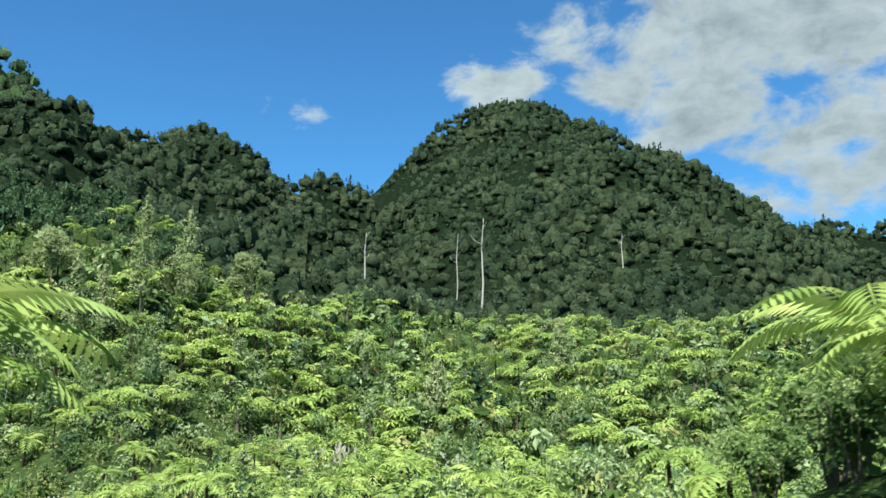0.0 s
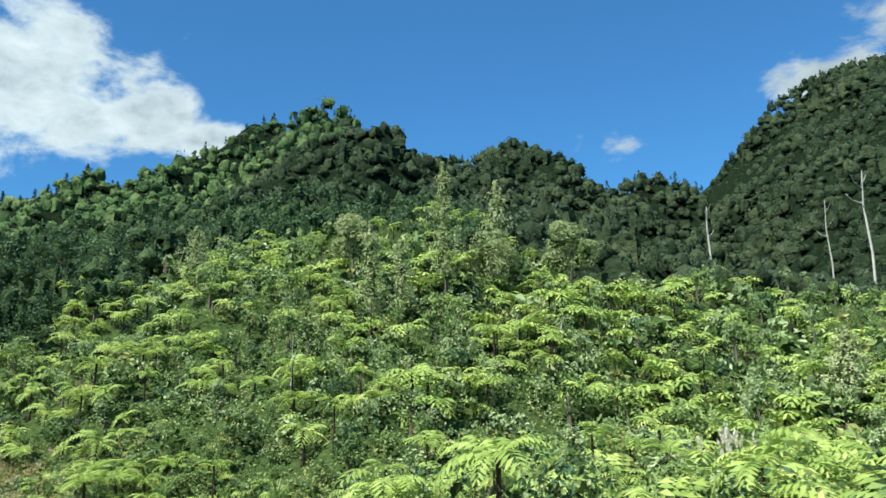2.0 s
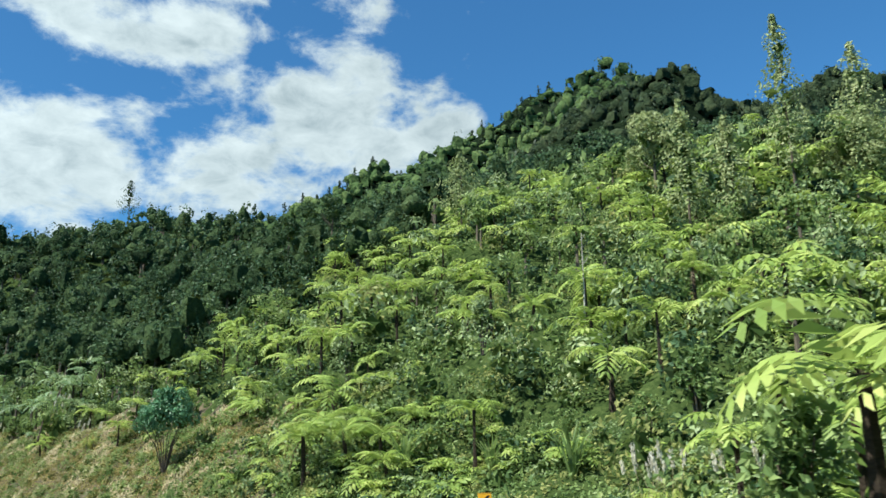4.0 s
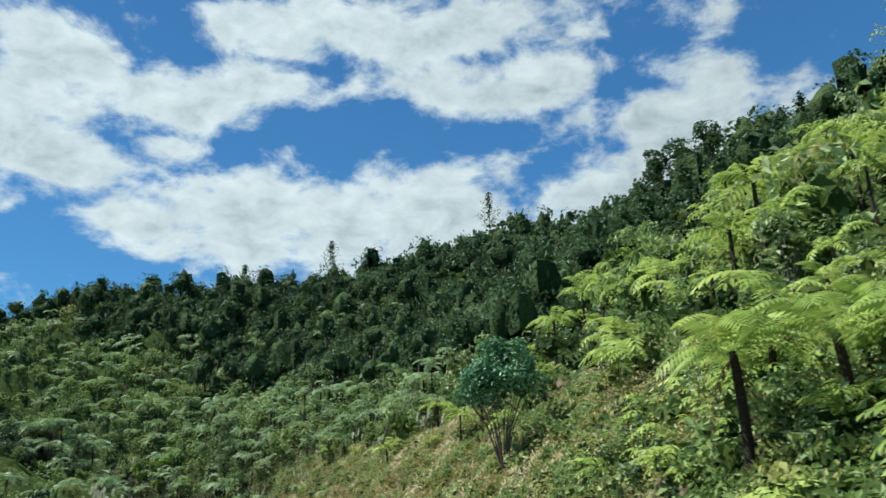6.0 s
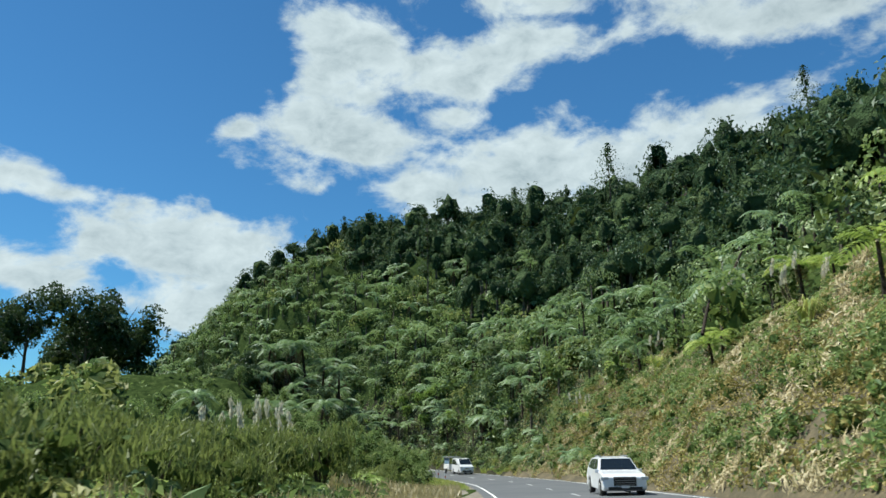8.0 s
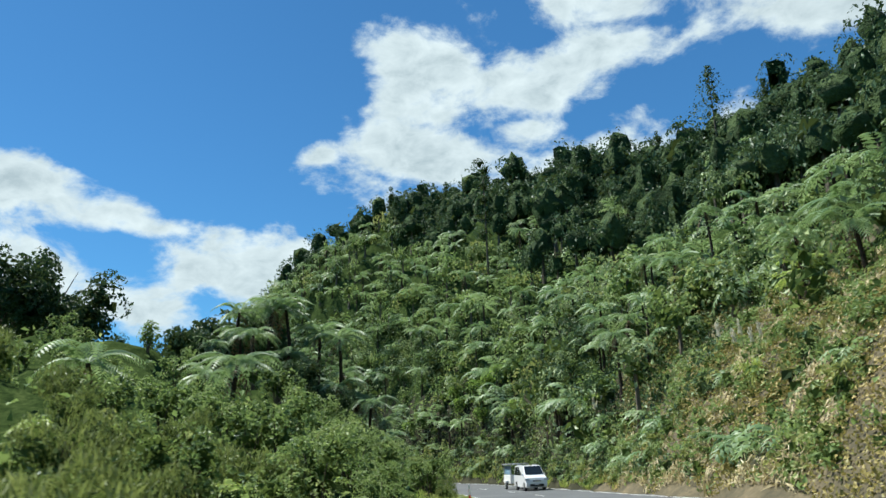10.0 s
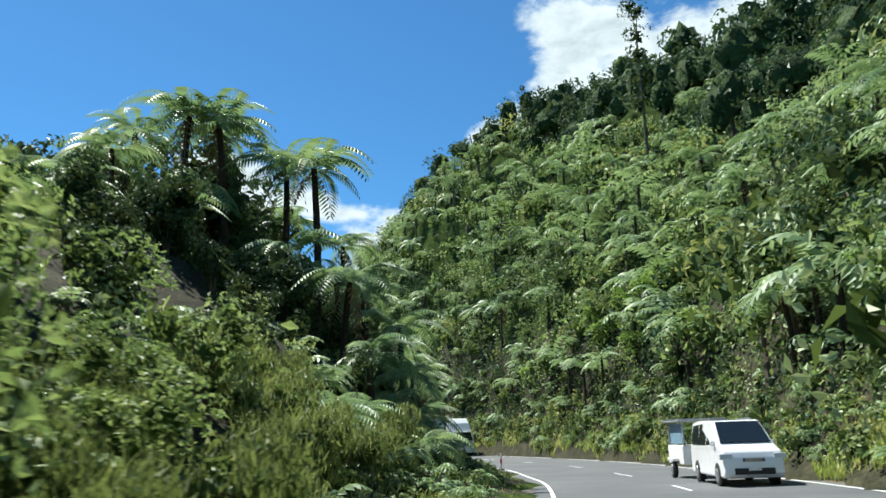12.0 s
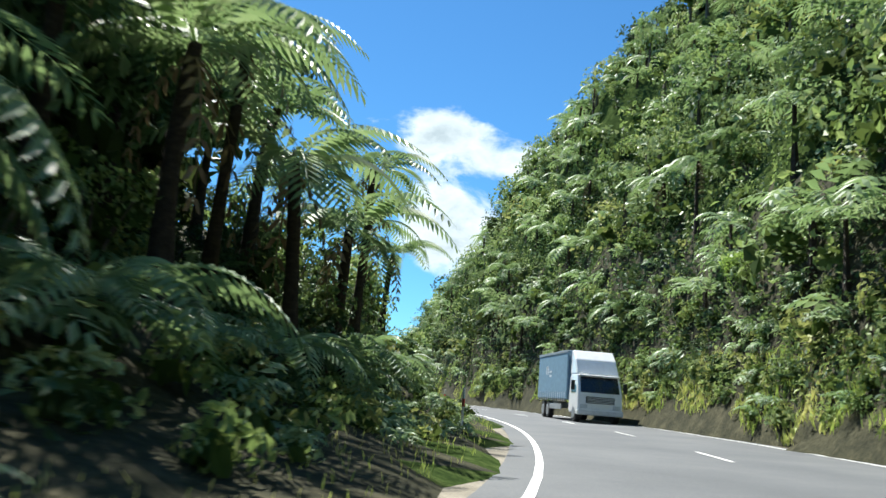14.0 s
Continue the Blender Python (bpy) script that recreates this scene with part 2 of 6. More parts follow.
GRAVEL = grain_material("gravel", [(0.11, 0.095, 0.07), (0.19, 0.17, 0.13), (0.28, 0.25, 0.20)], scale=1.2, fine=30.0, bump=0.7)
LINE = grain_material("road_paint", [(0.55, 0.55, 0.53), (0.75, 0.75, 0.73), (0.82, 0.82, 0.80)], scale=1.5, fine=20.0, rough=0.6, bump=0.1)

# ---------------------------------------------------------------- plan
# the line of the left lane: x, y, height of the road
LANE = [(3, -60, 25.5), (1, -22, 21.6), (0, 0, 18.3), (-2.1, 19.1, 15.0), (-7.7, 36.2, 12.1), (-18.5, 54.0, 9.4), (-32.1, 68.1, 7.1), (-45.5, 76.6, 5.75), (-61, 82, 4.65),
        (-77.7, 84.5, 3.65), (-95, 85.4, 2.9), (-115, 85.2, 2.1), (-133.6, 84, 1.4), (-153.3, 81.7, 0.85), (-172.7, 77.7, 0.3), (-191, 71.9, 0.02), (-199.5, 68.1, -0.02),
        (-206.8, 64.4, -0.03), (-214.6, 59.3, -0.03), (-222.4, 53.4, -0.02), (-229.4, 47.2, 0), (-236.4, 40.2, 0), (-248, 26, 0), (-260, 9.5, 0), (-284, -20, 0), (-316, -58, 0),
        (-356, -105, 0.5)]
# the hill to the right of the lane: for a place on the lane's x, the ground's height above the road at the distances OUT
OUT = (0, 7.5, 9.2, 12, 16, 24, 38, 55, 80, 120, 170, 240)
HILL = [
    (10, (0, 0, .3, 1.0, 1.5, 2, 4, 8, 12, 18, 25, 30)),
    (0, (0, 0, .8, 2.5, 3.5, 3.0, 1, -3, -5, 0, 12, 22)),
    (-6, (0, 0, .0, .0, 0, -1, -3, -4, -5, 0, 12, 22)),
    (-20, (0, 0, .0, -.3, -1, -2, -3, -4, -4, 8, 28, 45)),
    (-36, (0, 0, .2, .6, 1.0, 1.5, 1.5, 0, 0, 14, 30, 50)),
    (-48, (0, 0, .05, .1, .4, 2.2, 3.5, 4, 8, 19, 34, 56)),
    (-61, (0, 0, .05, .1, 2.2, 8, 13, 18, 27, 34, 47, 62)),
    (-78, (0, 0, 1.5, 4.0, 7.0, 12, 20, 29, 42, 56, 72, 88)),
    (-98, (0, 0, 2.0, 5.0, 8.0, 14, 23, 35, 48, 64, 80, 95)),
    (-137, (0, 0, 2.0, 5.5, 9.0, 15, 26, 38, 52, 67, 82, 93)),
    (-172, (0, 0, 2.5, 6.5, 9.5, 17, 26, 35, 49, 65, 83, 96)),
    (-190, (0, 0, 3.0, 8.5, 14, 21, 28, 37, 49, 66, 84, 97)),
    (-208, (0, 0, 4.0, 10, 15.5, 20, 27, 42, 61, 78, 93, 98)),
    (-224, (0, 0, 5.0, 12, 18, 25, 34, 45, 60, 73, 81, 84)),
    (-240, (0, 0, 6.0, 13, 20, 31, 45, 55, 63, 70, 74, 75)),
    (-262, (0, 0, 6.0, 13, 22, 38, 54, 60, 62, 60, 56, 50)),
    (-282, (0, 0, 5.5, 12, 20, 36, 50, 52, 49, 42, 32, 25)),
    (-306, (0, 0, 3.0, 9, 15, 25, 33, 32, 28, 20, 14, 8)),
    (-352, (0, 0, 1.0, 3, 6, 9, 12, 10, 8, 6, 5, 5)),
]
# the bank to the left of the lane, at the distances OFF
OFF = (0, 1.5, 4, 8, 14, 24, 40, 80)
BANK = [
    (10, (0, 0, .5, 2, 3, 4, 4, 4)),
    (-36, (0, 0, .2, .4, .5, 0, 0, 0)),
    (-75, (0, 0, -.1, -.1, .2, .5, 1, 2)),
    (-120, (0, 0, .0, .3, .8, 1.2, 2, 3)),
    (-158, (0, 0, .2, 1.2, 3.2, 6.0, 8, 9)),
    (-180, (0, 0, .5, 3.2, 7.5, 10, 11, 10)),
    (-215, (0, 0, .5, 3.2, 6.5, 9, 10, 10)),
    (-352, (0, 0, .3, 1.5, 3.0, 5, 8, 10)),
]
# the crest of the far mountains
CREST = [(-420, 230, 95), (-300, 262, 118), (-252, 300, 142), (-240, 345, 176), (-222, 366, 184), (-196, 385, 170), (-160, 425, 173), (-118, 462, 164), (-92, 478, 150), (-60, 505, 152), (-38, 525, 160), (-22, 541, 192),
         (2, 558, 225), (32, 580, 248), (70, 586, 250), (101, 582, 236), (150, 571, 213), (185, 560, 192), (213, 550, 172), (247, 536, 148), (300, 520, 131), (420, 500, 120), (640, 480, 110)]


def smooth_line(points, step=2.0):
    p = np.array(points, float)
    out = []
    for i in range(len(p) - 1):
        a, b, c, d = p[max(i - 1, 0)], p[i], p[i + 1], p[min(i + 2, len(p) - 1)]
        n = max(2, int(np.linalg.norm(c - b) / step))
        t = (np.arange(n) / n)[:, None]
        out.append(0.5 * (2 * b + (c - a) * t + (2 * a - 5 * b + 4 * c - d) * t * t + (3 * b - a - 3 * c + d) * t ** 3))
    out.append(p[-1:])
    return np.vstack(out)


def unit_rows(v):
    return v / np.linalg.norm(v, axis=1)[:, None]


ROAD = smooth_line(LANE, 2.0)
TANGENT = np.gradient(ROAD[:, :2], axis=0)
TANGENT /= np.linalg.norm(TANGENT, axis=1)[:, None]
RIGHT = np.stack([TANGENT[:, 1], -TANGENT[:, 0]], 1)
ARC = np.r_[0, np.cumsum(np.linalg.norm(np.diff(ROAD[:, :2], axis=0), axis=1))]
CRESTS = smooth_line(CREST, 8.0)
CREST_WAY = unit_rows(np.gradient(CRESTS[:, :2], axis=0))


def locate(x, y):
    """Station index (with fraction) and distance to the right of the lane's line."""
    x, y = np.atleast_1d(np.asarray(x, float)), np.atleast_1d(np.asarray(y, float))
    idx, u = np.empty(len(x)), np.empty(len(x))
    for a in range(0, len(x), 20000):
        px, py = x[a:a + 20000, None] - ROAD[None, :, 0], y[a:a + 20000, None] - ROAD[None, :, 1]
        k = np.argmin(px * px + py * py, axis=1)
        r = np.arange(len(k))
        along = px[r, k] * TANGENT[k, 0] + py[r, k] * TANGENT[k, 1]
        side = px[r, k] * RIGHT[k, 0] + py[r, k] * RIGHT[k, 1]
        dist = np.sqrt(px[r, k] ** 2 + py[r, k] ** 2)
        idx[a:a + 20000] = np.clip(k + along / 2.0, 0, len(ROAD) - 1)
        u[a:a + 20000] = np.where(side >= 0, dist, -dist)
    return idx, u


def table(rows, grid, x, u):
    """Two-way interpolation: rows of (x, heights), by x and by distance."""
    xs = np.array([r[0] for r in rows], float)
    hs = np.array([r[1] for r in rows], float)
    k = np.clip(np.searchsorted(-xs, -x) - 1, 0, len(xs) - 2)
    f = np.clip((xs[k] - x) / (xs[k] - xs[k + 1]), 0, 1)
    f = f * f * (3 - 2 * f)
    g = np.array(grid, float)
    j = np.clip(np.searchsorted(g, u) - 1, 0, len(g) - 2)
    w = np.clip((u - g[j]) / (g[j + 1] - g[j]), 0, 1)
    lo = hs[k, j] * (1 - w) + hs[k, j + 1] * w
    hi = hs[k + 1, j] * (1 - w) + hs[k + 1, j + 1] * w
    return lo * (1 - f) + hi * f


def bumps(x, y, size, seed):
    """Cheap smooth noise, about -1 to 1."""
    r = np.random.RandomState(seed)
    out = 0
    for i in range(7):
        a, ph = r.uniform(0, 6.283), r.uniform(0, 6.283)
        k = 6.283 / (size * r.uniform(0.6, 1.7))
        out = out + np.sin(k * (x * np.cos(a) + y * np.sin(a)) + ph)
    return out / 3.2


def cross_fall(u):
    return 0.015 * np.clip(u, -2, 8)


def height(x, y):
    """The ground's height; the strip under the road lies a little lower."""
    x, y = np.atleast_1d(np.asarray(x, float)), np.atleast_1d(np.asarray(y, float))
    idx, u = locate(x, y)
    at = np.arange(len(ROAD))
    zr, xr = np.interp(idx, at, ROAD[:, 2]), np.interp(idx, at, ROAD[:, 0])
    right = table(HILL, OUT, xr, np.clip(u, 0, 239.9))
    left = table(BANK, OFF, xr, np.clip(-u, 0, 79.9))
    rough = np.clip((np.abs(u - 3) - 5.5) / 12, 0, 1)
    near = zr + np.where(u > 0, right, left) + cross_fall(u) + rough * (1.3 * bumps(x, y, 22, 3) + 0.8 * bumps(x, y, 7, 4))
    near = near - 0.4 * ((u > -1.2) & (u < 7.6))
    fade = np.clip((np.abs(u) - 150) / 130, 0, 1)
    fade = fade * fade * (3 - 2 * fade)
    plain = 28 + 8 * bumps(x, y, 160, 9)
    near = near * (1 - fade) + plain * fade
    far = np.full(len(x), -1e9)
    for (cx, cy, cz), (tx, ty) in zip(CRESTS, CREST_WAY):
        d = np.sqrt((1.9 * ((x - cx) * tx + (y - cy) * ty)) ** 2 + ((y - cy) * tx - (x - cx) * ty) ** 2)
        far = np.maximum(far, cz - 0.62 * d - 5 * (1 - np.exp(-d / 30)))
    far = far + (9 * bumps(x, y, 75, 5) + 5 * bumps(x, y, 34, 6)) * np.clip((far - 20) / 60, 0, 1) * (np.clip((246 - far) / 60, 0.3, 1))
    k = 10.0
    h = np.clip(0.5 + 0.5 * (far - near) / k, 0, 1)
    both = near * (1 - h) + far * h + k * h * (1 - h)
    return np.where(u < 60, np.where(u > 0, np.maximum(near, np.where(u > 45, both, near)), near), both)


def link_mesh(name, verts, faces, mat, smooth=False):
    """A mesh from arrays of places and of three- or four-cornered faces."""
    verts, faces = np.asarray(verts, np.float32), np.asarray(faces, np.int32)
    me = bpy.data.meshes.new(name)
    n = faces.shape[1]
    me.vertices.add(len(verts))
    me.vertices.foreach_set("co", verts.ravel())
    me.loops.add(faces.size)
    me.loops.foreach_set("vertex_index", faces.ravel())
    me.polygons.add(len(faces))
    me.polygons.foreach_set("loop_start", np.arange(0, faces.size, n, dtype=np.int32))
    me.polygons.foreach_set("use_smooth", np.full(len(faces), smooth))
    me.update(calc_edges=True)
    me.materials.append(mat)
    return me


def part(name, bm, mat, parent, label=""):
    """Links a bmesh (or a mesh) as one object under a thing or a part."""
    if isinstance(bm, bmesh.types.BMesh):
        me = bpy.data.meshes.new(name)
        bm.to_mesh(me)
        bm.free()
        me.materials.append(mat)
    else:
        me = bm
    ob = new(name, me)
    ob.parent = parent
    if label:
        tagged(ob, label)
    return ob


def thing(name, label, category, group="", kind="", at=None):
    ob = new(name)
    ob.empty_display_size = 0.2
    if at is not None:
        ob.matrix_basis = at
    return tagged(ob, label, category, group, kind)


# ---------------------------------------------------------------- ground, road
def grow(lo, hi, step, ends):
    inner = list(np.arange(lo, hi + 0.01, step))
    a, b, s = [], [], step
    x0, x1 = lo, hi
    while x0 > ends[0] or x1 < ends[1]:
        s *= 1.16
        x0 -= s
        x1 += s
        if x0 > ends[0] - 300:
            a.append(x0)
        if x1 < ends[1] + 300:
            b.append(x1)
    return np.array(a[::-1] + inner + b)


def forest_edge(xr):
    """How far from the lane the mountain forest, painted dark for cloud shadow, begins."""
    return np.interp(-np.asarray(xr, float), (30, 40, 50, 60, 66, 72, 80, 95, 110), (190, 190, 178, 150, 124, 102, 122, 150, 165))


def make_ground():
    gx, gy = grow(-350, 80, 2.0, (-2600, 2600)), grow(-40, 220, 2.0, (-2600, 2600))
    X, Y = np.meshgrid(gx, gy)
    z = height(X.ravel(), Y.ravel())
    far = np.maximum(np.abs(X.ravel() + 130), np.abs(Y.ravel() - 200))
    z = np.where(far > 900, 20 + (z - 20) * np.clip(1 - (far - 900) / 500, 0, 1), z)
    v = np.stack([X.ravel(), Y.ravel(), z], 1)
    nx, ny = len(gx), len(gy)
    i = (np.arange(ny - 1)[:, None] * nx + np.arange(nx - 1)[None, :]).ravel()
    f = np.stack([i, i + 1, i + nx + 1, i + nx], 1)
    ob = new("ground", link_mesh("ground", v, f, SOIL_SHADED, smooth=True))
    tagged(ob, "dark forest floor of steep wooded hills and mountains, shade painted in", "ground", kind="structure")
    me = ob.data
    me.materials.append(CLAY)
    me.materials.append(LITTER_SHADED)
    me.materials.append(DARK_BANK)
    c = v[f].mean(axis=1)
    idx, u = locate(c[:, 0], c[:, 1])
    xr = np.interp(idx, np.arange(len(ROAD)), ROAD[:, 0])
    clay = (u > 6) & (u < 19 + 3 * bumps(c[:, 0], c[:, 1], 12, 8)) & (xr < -78) & (xr > -178)
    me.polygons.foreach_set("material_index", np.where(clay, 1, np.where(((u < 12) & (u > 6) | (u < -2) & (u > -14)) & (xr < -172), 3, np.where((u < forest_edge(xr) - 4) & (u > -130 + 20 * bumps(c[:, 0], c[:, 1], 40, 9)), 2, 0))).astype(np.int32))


def ribbon(name, mat, us, lift, label, category, kind="structure", lo=0, hi=None, wave=0.0):
    """A strip along the road between the distances us."""
    hi = len(ROAD) if hi is None else hi
    v, f, m = [], [], len(us)
    for i in range(lo, hi):
        for j, u in enumerate(us):
            w = wave * math.sin(i * 1.7 + j * 2.1) if 0 < j < m - 1 or wave else 0.0
            p = ROAD[i, :2] + RIGHT[i] * (u + (w if j in (0, m - 1) else 0))
            v.append((p[0], p[1], ROAD[i, 2] + float(cross_fall(u)) + (lift[j] if isinstance(lift, (list, tuple)) else lift)))
    for i in range(hi - lo - 1):
        for j in range(m - 1):
            a = i * m + j
            f.append((a, a + 1, a + m + 1, a + m))
    f = np.array(f)[:, ::-1]
    ob = new(name, link_mesh(name, v, f, mat, smooth=True))
    return tagged(ob, label, category, kind=kind)


LEFT_EDGE, MIDDLE, RIGHT_EDGE = -0.95, 2.95, 6.85
make_ground()
ribbon("road", ASPHALT, (-1.5, LEFT_EDGE, 1, MIDDLE, 5, RIGHT_EDGE, 7.3), 0.0, "grey asphalt two-lane road curving round a hill", "road")
ribbon("verge", CLAY, (7.25, 7.55, 8.1), (-0.02, 0.02, 0.10), "gravel and leaf litter verge below the cut bank", "verge")
ribbon("verge", GRAVEL, (-5.5, -3.5, -1.45), (0.0, 0.02, -0.02), "pale gravel verge beside the lane", "verge")
ribbon("trim", LINE, (LEFT_EDGE - 0.06, LEFT_EDGE + 0.06), 0.008, "white painted edge line", "road marking")
ribbon("trim", LINE, (RIGHT_EDGE - 0.06, RIGHT_EDGE + 0.06), 0.008, "white painted edge line beside the bank", "road marking")


def road_place(arc, u, lift=0.0):
    i = float(np.interp(arc, ARC, np.arange(len(ROAD))))
    k = np.arange(len(ROAD))
    p = [float(np.interp(i, k, ROAD[:, c])) for c in range(3)]
    r = [float(np.interp(i, k, RIGHT[:, c])) for c in range(2)]
    return Vector((p[0] + r[0] * u, p[1] + r[1] * u, p[2] + float(cross_fall(u)) + lift)), math.atan2(r[1], r[0])


def lane_dashes():
    start = float(np.interp(195.6, -ROAD[:, 0], ARC)) + 0.2
    for n in range(-13, 12):
        v, f = [], []
        for k in range(4):
            for du in (-0.05, 0.05):
                p, _ = road_place(start + n * 10.4 + k, MIDDLE + du, 0.009)
                v.append(p)
            if k:
                f.append((2 * k - 2, 2 * k - 1, 2 * k + 1, 2 * k))
        ob = new("lane_dash", link_mesh("lane_dash", v, f, LINE))
        tagged(ob, "white painted centre line dash on asphalt", "road marking", "centre line dashes", "structure")


lane_dashes()

# ---------------------------------------------------------------- leaves
RNG = np.random.RandomState(11)
# Inner leaves are darker in colour to paint the shade inside crowns.
CORE_SHADE = leaf_material("inner_foliage", [(0.03, 0.055, 0.015), (0.06, 0.10, 0.028), (0.10, 0.15, 0.045)], rough=0.8, through_light=0.3, gloss=0.05)
CORE_DEEP_SHADE = leaf_material("inner_shade_foliage", [(0.014, 0.027, 0.011), (0.028, 0.048, 0.018), (0.045, 0.072, 0.027)], rough=0.8, through_light=0.2, gloss=0.05)


def unit(v):
    return v / np.maximum(np.linalg.norm(v, axis=1), 1e-9)[:, None]


def leaf_quads(at, normal, size, aspect=0.55, jitter=0.6, down=0.0, up=0.0):
    """Rhombus leaves at places, facing about their normals."""
    n = len(at)
    nn = unit(normal + RNG.normal(size=(n, 3)) * jitter)
    t = RNG.normal(size=(n, 3)) * (0.35 if up else 1.0)
    t[:, 2] += up - down
    t = unit(t - (0.0 if up else 1.0) * (t * nn).sum(1)[:, None] * nn)
    b = unit(np.cross(nn, t))
    s = (size * RNG.uniform(0.6, 1.35, n))[:, None]
    a = at - t * s * 0.5
    c = at + t * s * 0.5 - nn * s * 0.12
    m = at + nn * s * 0.08
    l, r = m + b * s * aspect * 0.5, m - b * s * aspect * 0.5
    return np.stack([a, l, c, r], 1).reshape(-1, 3)


def quad_faces(n):
    return np.arange(n * 4).reshape(-1, 4)


def ball_quads(k=3):
    """A cube blown up to a ball, in four-cornered faces."""
    v, f = [], []
    for axis in range(3):
        for s in (-1, 1):
            n0 = len(v)
            for i in range(k + 1):
                for j in range(k + 1):
                    p = np.zeros(3)
                    p[axis], p[(axis + 1) % 3], p[(axis + 2) % 3] = s, math.tan(math.pi / 4 * (2 * i / k - 1)), math.tan(math.pi / 4 * (2 * j / k - 1))
                    v.append(p / np.linalg.norm(p))
            for i in range(k):
                for j in range(k):
                    a = n0 + i * (k + 1) + j
                    q = (a, a + k + 1, a + k + 2, a + 1)
                    f.append(q if s > 0 else q[::-1])
    return np.array(v), np.array(f)


LUMP = ball_quads(2)


def lumpy(c, r, ball, rough=0.2):
    """A knobbly lump; seams stay closed because the bumps depend on place alone."""
    v, f = ball
    w = 1 + rough * (np.sin(7.1 * v[:, 0] + c[0]) + np.sin(6.3 * v[:, 1] + 2 * c[1]) + np.sin(5.7 * v[:, 2] + 3 * c[2])) / 2
    return v * w[:, None] * np.asarray(r) + np.asarray(c), f


class Heap:
    """Collects many small faces into one mesh."""

    def __init__(self):
        self.v, self.f, self.n = [], [], 0

    def add(self, v, f):
        self.v.append(v)
        self.f.append(f + self.n)
        self.n += len(v)

    def quads(self, v):
        self.add(v, quad_faces(len(v) // 4))

    def spread(self, shape, at, yaw, scale):
        """Copies of a shape (places, faces) at many places."""
        v, f = shape
        if not len(at):
            return
        scale = np.asarray(scale, float)
        if scale.ndim == 1:
            scale = np.repeat(scale[:, None], 3, 1)
        c, s = np.cos(yaw)[:, None], np.sin(yaw)[:, None]
        x, y, z = v[None, :, 0] * scale[:, :1], v[None, :, 1] * scale[:, 1:2], v[None, :, 2] * scale[:, 2:]
        out = np.stack([x * c - y * s + at[:, :1], x * s + y * c + at[:, 1:2], z + at[:, 2:]], 2)
        faces = f[None] + (np.arange(len(at)) * len(v))[:, None, None]
        self.add(out.reshape(-1, 3), faces.reshape(-1, 4))

    def arrays(self):
        return np.vstack(self.v), np.vstack(self.f)

    def mesh(self, name, mat, smooth=False):
        return link_mesh(name, *self.arrays(), mat, smooth)

    def link(self, name, mat, label, category, smooth=False):
        if not self.v:
            return None
        return tagged(new(name, self.mesh(name, mat, smooth)), label, category, kind="stuff")


def turn_z(a):
    c, s = np.cos(a), np.sin(a)
    return np.array([[c, -s, 0], [s, c, 0], [0, 0, 1.0]])


def tilt_y(a):
    c, s = np.cos(a), np.sin(a)
    return np.array([[c, 0, s], [0, 1, 0], [-s, 0, c]])


def crown_shape(rad, leaves, size, lobes=7, flat=0.9, tall=1.0, inner=14, piece=0.75, aspect=0.55, jitter=0.6):
    """A lumpy crown about the origin: outer leaves, and inner ones to be coloured shade-dark."""
    way = unit(RNG.normal(size=(lobes, 3)) + np.array([0, 0, 0.3]))
    lc = way * (0.55 * rad * RNG.uniform(0.7, 1.25, (lobes, 1))) * np.array([1, 1, tall])
    lr = rad * RNG.uniform(0.36, 0.6, lobes)
    j = RNG.randint(0, lobes, leaves)
    d = unit(RNG.normal(size=(leaves, 3)) + way[j] * 0.7 + np.array([0, 0, 0.3]))
    p = lc[j] + d * (lr[j] * RNG.uniform(0.85, 1.15, leaves))[:, None]
    p[:, 2] *= flat
    lv = leaf_quads(p, d, size, aspect=aspect, jitter=jitter)
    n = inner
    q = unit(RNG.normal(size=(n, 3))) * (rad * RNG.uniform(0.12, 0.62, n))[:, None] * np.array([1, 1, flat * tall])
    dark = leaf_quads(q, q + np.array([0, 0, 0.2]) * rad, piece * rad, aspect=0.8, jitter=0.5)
    return (lv, quad_faces(len(lv) // 4)), (dark, quad_faces(n))


def conifer_shape(tall, rad, leaves, size, tiers=9):
    """A narrow tree with upturned tufts, tapering to its tip."""
    h, heart = Heap(), Heap()
    t = RNG.uniform(0.22, 1.0, leaves)
    k = np.floor(t * tiers + RNG.uniform(-0.3, 0.3, leaves))
    a = RNG.uniform(0, 6.283, leaves)
    reach = np.clip((1.03 - t) / 0.62, 0, 1) ** 0.75 * np.clip((t - 0.08) / 0.22, 0, 1)
    r = rad * reach * (0.62 + 0.38 * np.sin(a * 3 + k * 2.4)) * (0.7 + 0.5 * np.abs(np.sin(k * 1.9))) * RNG.uniform(0.6, 1.1, leaves)
    p = np.stack([r * np.cos(a), r * np.sin(a), tall * t], 1)
    d = np.stack([np.cos(a), np.sin(a), np.full(leaves, 0.4)], 1)
    h.quads(leaf_quads(p, d, size, aspect=0.6))
    n = 26
    t = RNG.uniform(0.2, 0.9, n)
    q = np.stack([RNG.normal(size=n) * rad * 0.2 * (1.2 - t), RNG.normal(size=n) * rad * 0.2 * (1.2 - t), tall * t], 1)
    heart.quads(leaf_quads(q, RNG.normal(size=(n, 3)), min(rad * 0.45, 1.1), aspect=0.8))
    return h.arrays(), heart.arrays()


